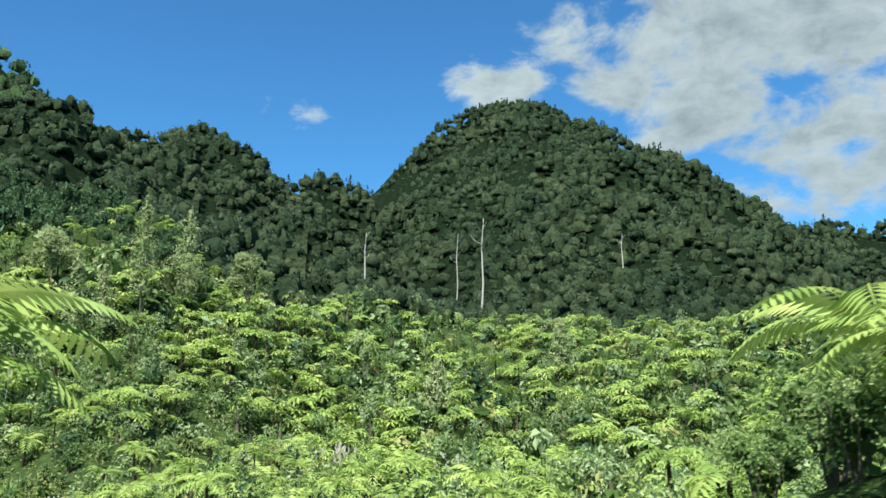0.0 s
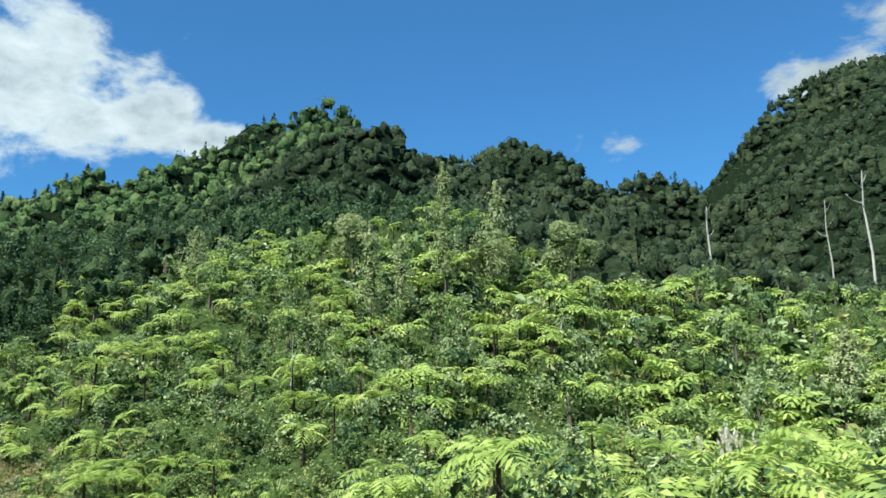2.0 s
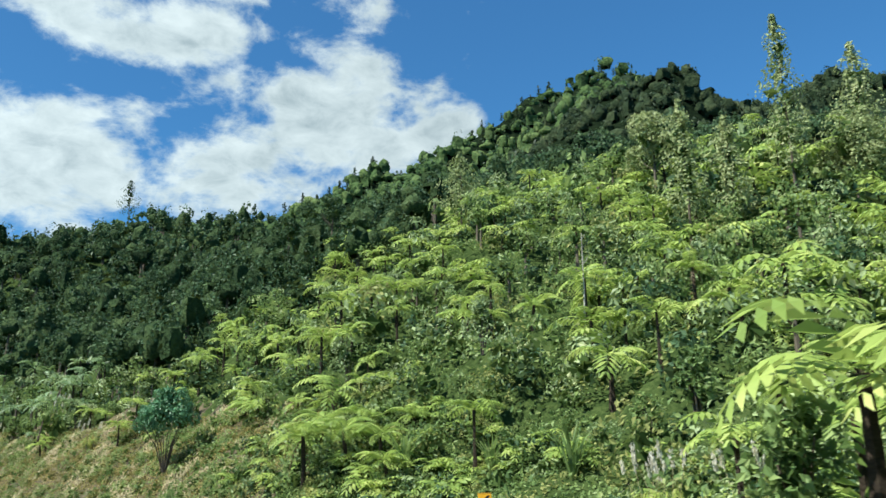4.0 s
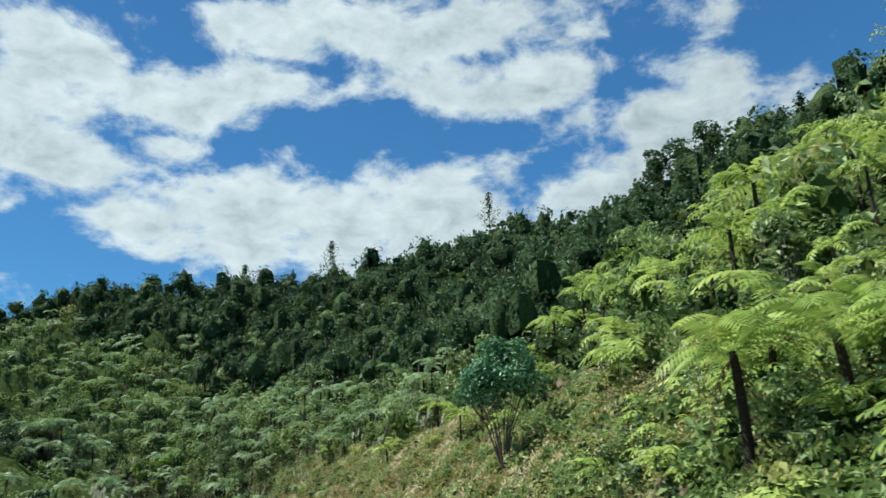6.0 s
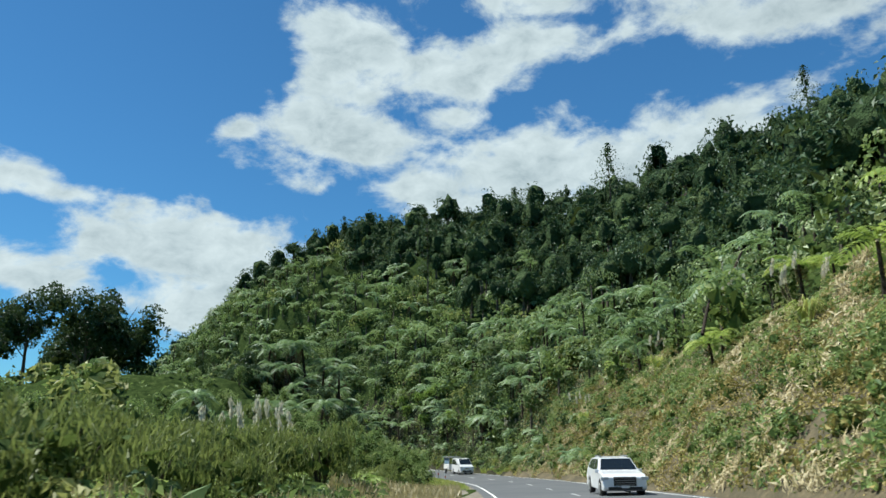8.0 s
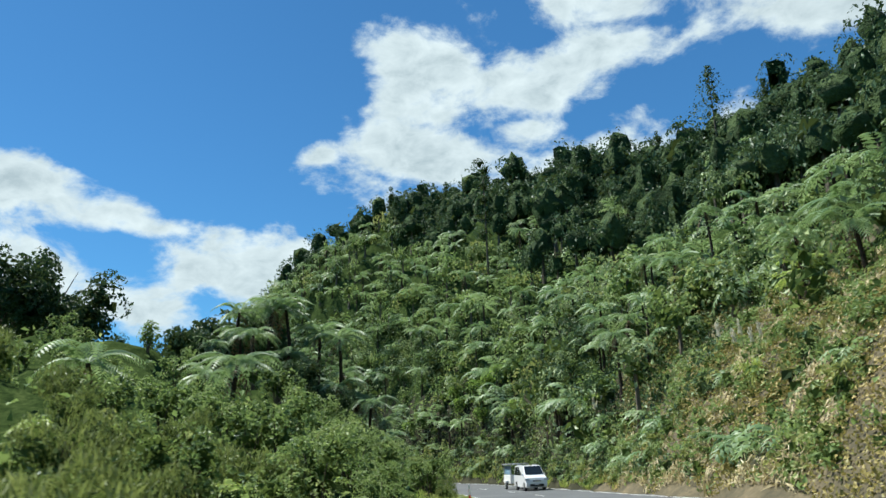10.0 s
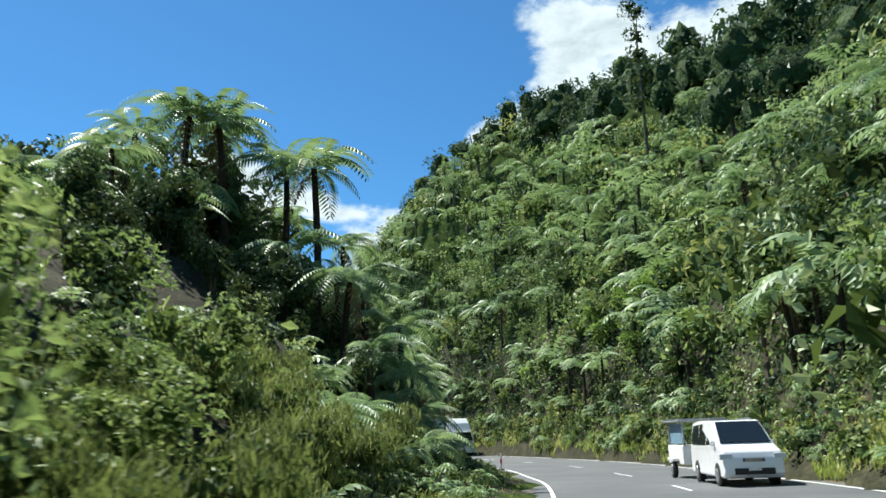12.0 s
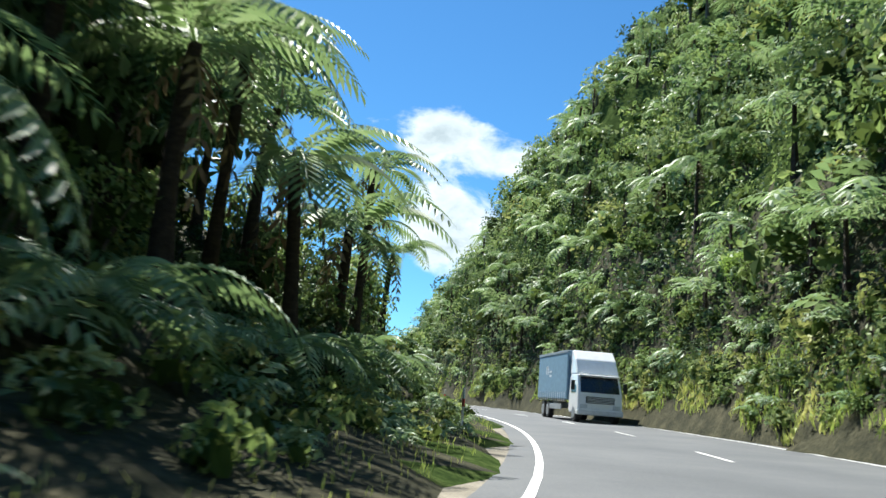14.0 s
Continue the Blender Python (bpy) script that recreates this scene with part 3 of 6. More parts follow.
def frond_shape(pairs, length=2.3, width=0.60, rise=0.62, droop=1.25, rachis=True):
    """One arching fern frond along +x from the origin: pinnae as drooping blades."""
    def mid(t):
        return np.array([length * (t - 0.14 * t * t), 0.0, length * (rise * t - 0.60 * droop * t * t)])
    v, f = [], []
    for i in range(pairs):
        t = 0.10 + 0.90 * i / (pairs - 0.3)
        p, q = mid(t), mid(min(t + 0.05, 1.08))
        fw = (q - p) / np.linalg.norm(q - p)
        w = width * (math.sin(math.pi * min(0.16 + 0.82 * t, 1.0)) ** 0.7) + 0.03
        step = length * 0.9 / pairs
        for s in (-1, 1):
            out = np.array([0.30 * fw[0], s * 1.0, 0.30 * fw[2] - 0.20])
            out /= np.linalg.norm(out)
            n0 = len(v)
            v += [p - fw * step * 0.3, p + out * w * 0.5 + fw * step * 0.55 + np.array([0, 0, .015]), p + out * w + fw * step * 0.3 - np.array([0, 0, 0.16 * w]), p + out * w * 0.5 - fw * step * 0.38]
            f.append((n0, n0 + 1, n0 + 2, n0 + 3) if s < 0 else (n0 + 3, n0 + 2, n0 + 1, n0))
    if rachis:
        for k in range(5):
            a, b = mid(k / 5 * 0.98), mid((k + 1) / 5 * 0.98)
            w0, w1 = 0.024 * (1 - k / 5.5), 0.024 * (1 - (k + 1) / 5.5)
            n0 = len(v)
            v += [a + np.array([0, w0, 0.012]), a - np.array([0, w0, -0.012]), b - np.array([0, w1, -0.012]), b + np.array([0, w1, 0.012])]
            f.append((n0 + 3, n0 + 2, n0 + 1, n0))
    return np.array(v), np.array(f)


ARCHES = ((0.55, 1.15), (0.78, 1.5), (1.0, 1.75))
FAR_FRONDS = [frond_shape(6, width=0.62, rise=a, droop=b, rachis=False) for a, b in ARCHES]
LAST_FRONDS = [frond_shape(4, width=0.80, rise=a, droop=b, rachis=False) for a, b in ARCHES]
NEAR_FRONDS = [frond_shape(9, width=0.52, rise=a, droop=b, rachis=False) for a, b in ARCHES]


def fern_crown_shape(fronds=11, kinds=FAR_FRONDS):
    h = Heap()
    lean = turn_z(RNG.uniform(0, 6.283)) @ tilt_y(RNG.uniform(0.0, 0.4))
    for i in range(fronds):
        frond = kinds[RNG.randint(0, 3)]
        m = lean @ turn_z(6.283 * i / fronds + RNG.uniform(-0.3, 0.3)) @ tilt_y(RNG.uniform(-0.3, 0.3))
        h.add((frond[0] * RNG.uniform(0.75, 1.15)) @ m.T, frond[1])
    return h.arrays()


def trunk_shape(top, r0, r1, sides=6, rings=5, bend=0.0, wave=0.0):
    k = np.arange(sides) * 6.283 / sides
    v, f = [], []
    for j in range(rings):
        t = j / (rings - 1)
        r = (r0 + (r1 - r0) * t) * (1 + (0.6 * (1 - t) ** 6)) * (1 + wave * math.sin(9 * t + 1))
        x, y = bend * t * t, 0.3 * bend * math.sin(3 * t)
        v.append(np.stack([x + r * np.cos(k), y + r * np.sin(k), np.full(sides, top * t)], 1))
    for j in range(rings - 1):
        for i in range(sides):
            a, b = j * sides + i, j * sides + (i + 1) % sides
            f.append((a, b, b + sides, a + sides))
    return np.vstack(v), np.array(f)


def limb_shape(points, r0, r1, sides=5):
    """A tapered limb along a bent line."""
    p = np.array(points, float)
    k = np.arange(sides) * 6.283 / sides
    v, f = [], []
    for j in range(len(p)):
        d = p[min(j + 1, len(p) - 1)] - p[max(j - 1, 0)]
        d = d / np.linalg.norm(d)
        a = np.cross(d, [0.3, 0.9, 0.1])
        a /= np.linalg.norm(a)
        b = np.cross(d, a)
        r = r0 + (r1 - r0) * j / (len(p) - 1)
        v.append(p[j] + r * (np.cos(k)[:, None] * a + np.sin(k)[:, None] * b))
    for j in range(len(p) - 1):
        for i in range(sides):
            a, b = j * sides + i, j * sides + (i + 1) % sides
            f.append((a, b, b + sides, a + sides))
    return np.vstack(v), np.array(f)


SHRUBS = [crown_shape(1.5, 90, 0.34, lobes=6, inner=13, piece=0.42) for _ in range(8)]
SHRUBS_FAR = [crown_shape(1.5, 35, 0.66, lobes=4, inner=7) for _ in range(6)]
SHRUBS_NEAR = [crown_shape(1.5, 165, 0.22, lobes=8, inner=22, piece=0.34) for _ in range(6)]
SHRUBS_LOW = [crown_shape(1.5, 50, 0.50, lobes=5, inner=7) for _ in range(6)]
TREES_BIG = [crown_shape(1.5, 150, 0.30, lobes=9, tall=1.25, inner=4, jitter=0.5) for _ in range(7)]
TREES_HIGH = [crown_shape(1.5, 58, 0.44, lobes=7, tall=1.25, inner=2, aspect=0.7, jitter=0.5) for _ in range(6)]
TREES = [crown_shape(1.5, 150, 0.33, lobes=8, tall=1.4, inner=20, piece=0.38) for _ in range(6)]
SPIRES = [conifer_shape(8.0, 2.7, 260, 0.42) for _ in range(4)]
FAR_FERNS = [fern_crown_shape(k, LAST_FRONDS) for k in (7, 8, 7, 8)]
CLOSE_FERNS = [fern_crown_shape(k, NEAR_FRONDS) for k in (9, 11, 10, 8)]
FERNS = [fern_crown_shape(k) for k in (9, 10, 11, 10, 8, 11, 10, 9)]
STEM = trunk_shape(1.0, 0.12, 0.085, sides=5, rings=3)

heaps = {k: Heap() for k in ("fern", "deep_fern", "fern_trunk", "trunk", "bush", "grey", "woods", "far", "far_core", "core", "core_dark", "dry", "carpet", "grass", "straw", "olive", "dim", "far_dome", "flank_dome", "ridge_dome")}


def scatter(n, box, seed):
    r = np.random.RandomState(seed)
    x, y = r.uniform(box[0], box[2], n), r.uniform(box[1], box[3], n)
    idx, u = locate(x, y)
    xr = np.interp(idx, np.arange(len(ROAD)), ROAD[:, 0])
    return x, y, u, xr


def spaced(x, y, gap):
    """Indices of places that keep a gap from those before them."""
    cells, out = {}, []
    for i in range(len(x)):
        g = gap[i]
        cx, cy = int(x[i] // 3), int(y[i] // 3)
        if all((x[i] - x[j]) ** 2 + (y[i] - y[j]) ** 2 > (0.5 * (g + gap[j])) ** 2
               for a in (-1, 0, 1) for b in (-1, 0, 1) for j in cells.get((cx + a, cy + b), ())):
            cells.setdefault((cx, cy), []).append(i)
            out.append(i)
    return np.array(out)


def drop(heap, core, shapes, at, yaw, size):
    """Spreads a random one of some crown shapes to each place."""
    which = RNG.randint(0, len(shapes), len(at))
    for k, (leaves, heart) in enumerate(shapes):
        m = which == k
        heaps[heap].spread(leaves, at[m], yaw[m], size[m])
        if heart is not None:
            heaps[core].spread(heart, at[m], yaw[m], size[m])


def dome_shape(k):
    """The solid, lumpy heart of a crown, open below."""
    c = np.array((0.7 * k, 1.3 * k, 0.4 * k))
    v, f = lumpy(c, (1.15, 1.15, 1.1), LUMP, rough=0.4)
    v = v - c
    return v, f[v[f][:, :, 2].mean(axis=1) > -0.5]


DOMES = [dome_shape(k) for k in range(8)]
NEAR_FERNS, NEAR_SHRUBS = [], []


def plant_hill():
    """The wooded hill beyond the road: ferns, shrubs and trees."""
    r = np.random.RandomState(21)
    x, y, u, xr = scatter(105000, (-345, -70, 130, 270), 5)
    keep = (u > np.where(xr > -22, 24, 8.8)) & (u < np.where(xr < -232, 84, np.where(xr < -205, 135, forest_edge(xr)))) & (xr < 1) & ~((u < 14.5) & (xr > -82) & (xr < -62)) & ~((u < 17) & (xr > -62) & (xr < -44)) & ~((u < 19) & (xr > -26)) & ~((u < 16) & (xr > -84) & (xr < -62) & (np.sin(x * 37.7 + y * 91.3) < 0.5))
    x, y, u, xr = x[keep], y[keep], u[keep], xr[keep]
    gap = np.where((u < 20) & (xr < -176), 1.55, np.where(u < 22, 1.9, np.where((xr > -84) & (u < 110), 2.1, np.where((xr > -72) & (u < 195), 3.1, np.where(u < 62, 2.05, np.where(u < 100, 2.9, 3.6))))))
    gap = gap * r.uniform(0.62, 1.45, len(x))
    k = spaced(x, y, gap)
    x, y, u, xr = x[k], y[k], u[k], xr[k]
    n = len(x)
    z = height(x, y)
    at = np.stack([x, y, z], 1)
    yaw = r.uniform(0, 6.283, n)
    patch = bumps(x, y, 26, 31)
    pick = r.uniform(size=n) - 0.26 * patch
    bank = (u < 16.5 + 2 * bumps(x, y, 12, 8)) & (xr < -84) & (xr > -176)
    open_slope = (xr > -84)
    high = (u > np.where(xr > -222, 29, 36) + 5 * bumps(x, y, 30, 33)) & (xr < -116) | (u > 90) & (xr < -72) | (u > 158) & (xr < -72)
    spiky = (u > 62) & (xr < -112)
    mid = u > 62
    fern = ~bank & ~high & (pick < np.where(open_slope, np.where((xr < -48) & (u < 60), 0.24, 0.37), np.where((u < 22) & (xr < -172), 0.33, 0.40)))
    fern |= high & ~spiky & (pick < 0.16)
    tree = ~bank & ~fern & (pick > np.where(high, 0.30, np.where(open_slope, 0.88, 0.90)))
    tree &= ~((u < 30) & (xr > -84))
    shrub = ~bank & ~fern & ~tree
    # ferns
    near = fern & (u < 40) & (r.uniform(size=n) < 0.34)
    for i in np.nonzero(near)[0][:150]:
        NEAR_FERNS.append((x[i], y[i], z[i], float(yaw[i])))
        fern[i] = False
    size = r.uniform(0.62, 1.3, n) * np.where(open_slope, 1.4, 1.28)
    top = np.where(xr < -165, r.uniform(0.7, 3.4, n), r.uniform(0.9, 4.4, n))
    for deep in (True, False):
        m = fern & ((xr < -135) == deep)
        a = at[m].copy()
        heaps["fern_trunk"].spread(STEM, a - np.array([0, 0, 0.4]), yaw[m], np.stack([size[m], size[m], top[m] + 0.4], 1))
        a[:, 2] += top[m]
        for shapes, k in ((CLOSE_FERNS, u[m] < 34), (FERNS, (u[m] >= 34) & (u[m] < 62)), (FAR_FERNS, u[m] >= 62)):
            which = r.randint(0, len(shapes), len(a))
            for j in range(len(shapes)):
                w = k & (which == j)
                heaps["deep_fern" if deep else "fern"].spread(shapes[j], a[w], yaw[m][w], size[m][w])
    # shrubs
    near = shrub & (u < 30) & (r.uniform(size=n) < 0.22)
    for i in np.nonzero(near)[0][:80]:
        NEAR_SHRUBS.append((x[i], y[i], z[i], float(yaw[i]), float(size[i])))
        shrub[i] = False
    hue = r.uniform(size=n)
    s = (0.5 + 1.3 * r.uniform(size=n) ** 1.3) * np.where(open_slope, 1.1, 1.28)
    hue = hue + 0.22 * bumps(x, y, 14, 77)
    east = xr > -90
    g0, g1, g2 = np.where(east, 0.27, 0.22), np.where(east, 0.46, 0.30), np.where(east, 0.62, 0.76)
    s3 = np.stack([s, s, s * r.uniform(0.8, 1.35, n)], 1)
    a = at + np.stack([np.zeros(n), np.zeros(n), s * r.uniform(0.5, 1.3, n)], 1)
    # dim shrubs: a dark variety whose colour also stands in for shaded recesses
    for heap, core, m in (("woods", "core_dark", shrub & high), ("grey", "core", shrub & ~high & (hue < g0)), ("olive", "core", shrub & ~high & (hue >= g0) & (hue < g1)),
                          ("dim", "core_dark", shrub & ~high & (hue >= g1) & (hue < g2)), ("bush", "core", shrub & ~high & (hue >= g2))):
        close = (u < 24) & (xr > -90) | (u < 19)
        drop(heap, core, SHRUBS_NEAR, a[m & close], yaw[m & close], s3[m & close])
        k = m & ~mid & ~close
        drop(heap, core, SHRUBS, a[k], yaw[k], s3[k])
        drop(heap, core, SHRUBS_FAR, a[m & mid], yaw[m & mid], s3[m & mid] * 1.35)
    # trees
    s = r.uniform(0.9, 1.5, n) * np.where(high & (xr < -100), 1.05 + np.where(xr < -172, 0.9, 0.7) * r.uniform(size=n) ** 1.6, 1.0)
    tall = s * np.where(high, r.uniform(1.2, 3.2, n), r.uniform(2.0, 3.2, n))
    a = at + np.stack([np.zeros(n), np.zeros(n), tall], 1)
    s3 = np.stack([s, s, s * r.uniform(0.95, 1.5, n)], 1)
    heaps["trunk"].spread(STEM, at[tree] - np.array([0, 0, 0.5]), yaw[tree], np.stack([s[tree] * 1.2, s[tree] * 1.2, tall[tree] + 0.5], 1))
    for heap, core, m in (("woods", "core_dark", tree & high), ("bush", "core", tree & ~high & (hue > 0.4)), ("grey", "core", tree & ~high & (hue <= 0.4))):
        if heap == "woods":
            which = r.randint(0, 8, n)
            for k in range(8):
                w = m & (which == k)
                heaps["ridge_dome"].spread(DOMES[k], a[w], yaw[w], s3[w] * np.array([0.74, 0.74, 0.9]))
            drop(heap, core, TREES_BIG, a[m & (u < 84)], yaw[m & (u < 84)], s3[m & (u < 84)])
            drop(heap, core, TREES_HIGH, a[m & (u >= 84)], yaw[m & (u >= 84)], s3[m & (u >= 84)])
        else:
            drop(heap, core, TREES, a[m], yaw[m], s3[m])
    m = high & (r.uniform(size=n) < 0.045)
    drop("woods", "core_dark", SPIRES, at[m] + np.array([0, 0, 1.0]), yaw[m], r.uniform(0.55, 1.1, n)[m])


def along_road(n, x0, x1, u0, u1, seed):
    """Random places between two stations (by the lane's x) and two distances."""
    r = np.random.RandomState(seed)
    arc = r.uniform(float(np.interp(-x0, -ROAD[:, 0], ARC)), float(np.interp(-x1, -ROAD[:, 0], ARC)), n)
    u = r.uniform(u0, u1, n)
    i, k = np.interp(arc, ARC, np.arange(len(ROAD))), np.arange(len(ROAD))
    x = np.interp(i, k, ROAD[:, 0]) + np.interp(i, k, RIGHT[:, 0]) * u
    y = np.interp(i, k, ROAD[:, 1]) + np.interp(i, k, RIGHT[:, 1]) * u
    return x, y, u, np.interp(i, k, ROAD[:, 0])


def face_height(x, y):
    """The height of the ground sheet itself, between its two-metre nodes."""
    i, j = np.floor(x / 2) * 2, np.floor(y / 2) * 2
    a, c = (x - i) / 2, (y - j) / 2
    return (height(i, j) * (1 - a) + height(i + 2, j) * a) * (1 - c) + (height(i, j + 2) * (1 - a) + height(i + 2, j + 2) * a) * c


def plant_carpet():
    x, y, u, xr = scatter(44000, (-330, -60, 90, 220), 6)
    keep = ((u > 9) & (u < np.where(xr < -84, 22, 110)) | (u < -5) & (u > -45)) & (xr < 8)
    x, y, u, xr = x[keep], y[keep], u[keep], xr[keep]
    z = height(x, y) + RNG.uniform(0.05, 0.7, len(x))
    p = np.stack([x, y, z], 1)
    heaps["carpet"].quads(leaf_quads(p, np.tile(np.array([0, -0.3, 1.0]), (len(p), 1)), 0.5, jitter=0.8))
    # a thicker carpet on the sunny slope
    x, y, u, xr = scatter(90000, (-130, 60, 110, 215), 7)
    keep = (u > 18) & (u < 105) & (xr < -6) & (xr > -82)
    x, y, xr = x[keep][:30000], y[keep][:30000], xr[keep][:30000]
    p = np.stack([x, y, height(x, y) + RNG.uniform(0.1, 1.1, len(x))], 1)
    m = bumps(x, y, 9, 80) > 0.1
    for key, k in (("carpet", ~m), ("olive", m)):
        heaps[key].quads(leaf_quads(p[k], np.tile(np.array([0, -0.5, 0.9]), (int(k.sum()), 1)), 0.5, jitter=0.8))
    # fine low leaves beside the bend
    x, y, u, xr = along_road(12000, -40, -84, 8.7, 19, 84)
    p = np.stack([x, y, face_height(x, y) + RNG.uniform(0.03, 0.35, len(x))], 1)
    m = bumps(x, y, 4, 85) > 0.2
    for key, k in (("carpet", ~m), ("olive", m)):
        heaps[key].quads(leaf_quads(p[k], np.tile(np.array([0, -0.4, 0.9]), (int(k.sum()), 1)), 0.26, jitter=0.9))
    # the overgrown cut bank: creeper, dry grass and green tufts
    x, y, u, xr = along_road(105000, -80, -184, 7.5, 18.5, 41)
    z = face_height(x, y) + RNG.uniform(0.0, 0.45, len(x))
    p, n = np.stack([x, y, z], 1), np.tile(np.array([0, -0.9, 0.5]), (len(x), 1))
    tone = bumps(x, y, 7, 12) + 0.5 * bumps(x, y, 2.5, 13) + RNG.normal(size=len(x)) * 0.2
    bare = bumps(x * 0.3 + z, y, 3.5, 15) > 1.1
    m = (tone > -0.25) & ~bare
    heaps["dry"].quads(leaf_quads(p[m], n[m], 0.145, aspect=0.75, jitter=0.9, down=0.6))
    m = (tone <= -0.25) & (tone > -0.5) & ~bare
    heaps["bush"].quads(leaf_quads(p[m], n[m], 0.26, jitter=0.8, down=0.6))
    m = (tone <= -0.5) & ~bare
    heaps["straw"].quads(leaf_quads(p[m], n[m], 0.6, aspect=0.12, jitter=0.7, down=1.5))
    # rounded clumps of creeper hanging on it
    x, y, u, xr = along_road(900, -84, -182, 8.0, 18, 141)
    at = np.stack([x, y, face_height(x, y) + 0.1], 1)
    s = RNG.uniform(0.2, 0.55, len(x))
    k = bumps(x, y, 9, 142) + 0.4 * RNG.normal(size=len(x))
    for key, m in (("dry", k > 0.1), ("olive", (k <= 0.1) & (k > -0.5)), ("bush", k <= -0.5)):
        drop(key, "core", SHRUBS_LOW, at[m], RNG.uniform(0, 6, int(m.sum())), s[m])
    # small shrubs on that bank
    x, y, u, xr = along_road(300, -84, -180, 8.4, 17, 42)
    z = height(x, y)
    at = np.stack([x, y, z + 0.2], 1)
    s = RNG.uniform(0.3, 0.75, len(x)) + 0.25 * (xr > -106)
    drop("bush", "core", SHRUBS, at, RNG.uniform(0, 6, len(x)), s)
    # leaves hanging down the cliff
    x, y, u, xr = along_road(44000, -170, -280, 7.7, 19, 50)
    z = face_height(x, y) + RNG.uniform(0.0, 0.9, len(x))
    p, n = np.stack([x, y, z], 1), np.tile(np.array([0.25, -0.85, 0.45]), (len(x), 1))
    tone = bumps(x, y, 6, 16) + RNG.normal(size=len(x)) * 0.3
    heaps["woods"].quads(leaf_quads(p[tone < 0], n[tone < 0], 0.32, jitter=0.8, down=0.8))
    m = (tone >= 0) & (tone < 0.55)
    heaps["bush"].quads(leaf_quads(p[m], n[m], 0.28, jitter=0.8, down=0.8))
    m = tone >= 0.55
    heaps["grey"].quads(leaf_quads(p[m], n[m], 0.24, jitter=0.8, down=0.8))
    # green growth at the foot of the cliff
    x, y, u, xr = along_road(14000, -176, -270, 7.35, 8.6, 43)
    k = bumps(x, y, 5, 81) > 0.0
    x, y, xr = x[k], y[k], xr[k]
    z = face_height(x, y) + 0.12
    z = np.maximum(z, np.interp(-xr, -ROAD[:, 0], ROAD[:, 2]) + 0.35)
    heaps["grass"].quads(leaf_quads(np.stack([x, y, z], 1), RNG.normal(size=(len(x), 3)), 0.42, aspect=0.13, up=1.6))
    # low undergrowth: small shrubs and young ferns at the foot of the slopes
    for n, x0, x1, u0, u1, lo, hi, ferny, seed in ((480, -150, -300, 8.1, 11.5, 0.25, 0.75, 0.30, 44), (900, -176, -256, 7.6, 9.6, 0.16, 0.42, 0.16, 79), (800, -42, -88, 9.4, 20, 0.28, 0.8, 0.25, 71), (520, -170, -250, -10.5, -4.4, 0.22, 0.5, 0.25, 72), (520, -172, -240, -5.6, -2.6, 0.14, 0.30, 0.2, 76),
                                                   (320, -90, -172, -13, -6.0, 0.25, 0.55, 0.10, 73), (320, -12, -44, 8.6, 22, 0.3, 0.7, 0.3, 74), (200, -30, -96, -12, -4.0, 0.25, 0.5, 0.2, 75)):
        x, y, u, xr = along_road(n, x0, x1, u0, u1, seed)
        s, kind, yaw = RNG.uniform(lo, hi, len(x)), RNG.uniform(size=len(x)) + 0.15 * bumps(x, y, 6, 78), RNG.uniform(0, 6, len(x))
        z = np.maximum(face_height(x, y), np.interp(-xr, -ROAD[:, 0], ROAD[:, 2]) + 0.05)
        ok = ~((x > -60) & (x < -47) & (y > 80) & (y < 97.5) & (s > 0.0))
        m = ok & (kind < ferny)
        for i in np.nonzero(m)[0]:
            heaps["deep_fern" if x0 < -100 else "fern"].spread(FERNS[i % len(FERNS)], np.array([[x[i], y[i], z[i] + 0.35 * s[i]]]), yaw[i:i + 1], s[i:i + 1] * 1.1)
        rest = ok & ~m
        at = np.stack([x, y, z + 0.3 * s], 1)
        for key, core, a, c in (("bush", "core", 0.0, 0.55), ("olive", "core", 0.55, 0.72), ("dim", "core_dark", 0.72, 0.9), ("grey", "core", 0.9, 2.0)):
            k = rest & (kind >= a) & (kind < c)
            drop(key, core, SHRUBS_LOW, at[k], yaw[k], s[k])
    # grass on the near side of the road
    for n, x0, x1, u0, u1, heap, tall, seed in ((9000, -84, -138, -7.5, -2.6, "straw", 0.55, 45), (6000, -138, -180, -5.0, -1.9, "grass", 0.25, 46),
                                                (6000, -180, -300, -4.2, -1.9, "grass", 0.14, 47), (3000, -20, -84, -6, -2, "grass", 0.4, 48), (9000, -20, -95, 8.0, 15, "grass", 0.22, 49)):
        x, y, u, xr = along_road(n, x0, x1, u0, u1, seed)
        z = height(x, y) + tall * 0.35
        z = np.maximum(z, np.interp(-xr, -ROAD[:, 0], ROAD[:, 2]) + cross_fall(u) + tall * 0.3)
        heaps[heap].quads(leaf_quads(np.stack([x, y, z], 1), RNG.normal(size=(len(x), 3)), tall, aspect=0.10, up=1.6))


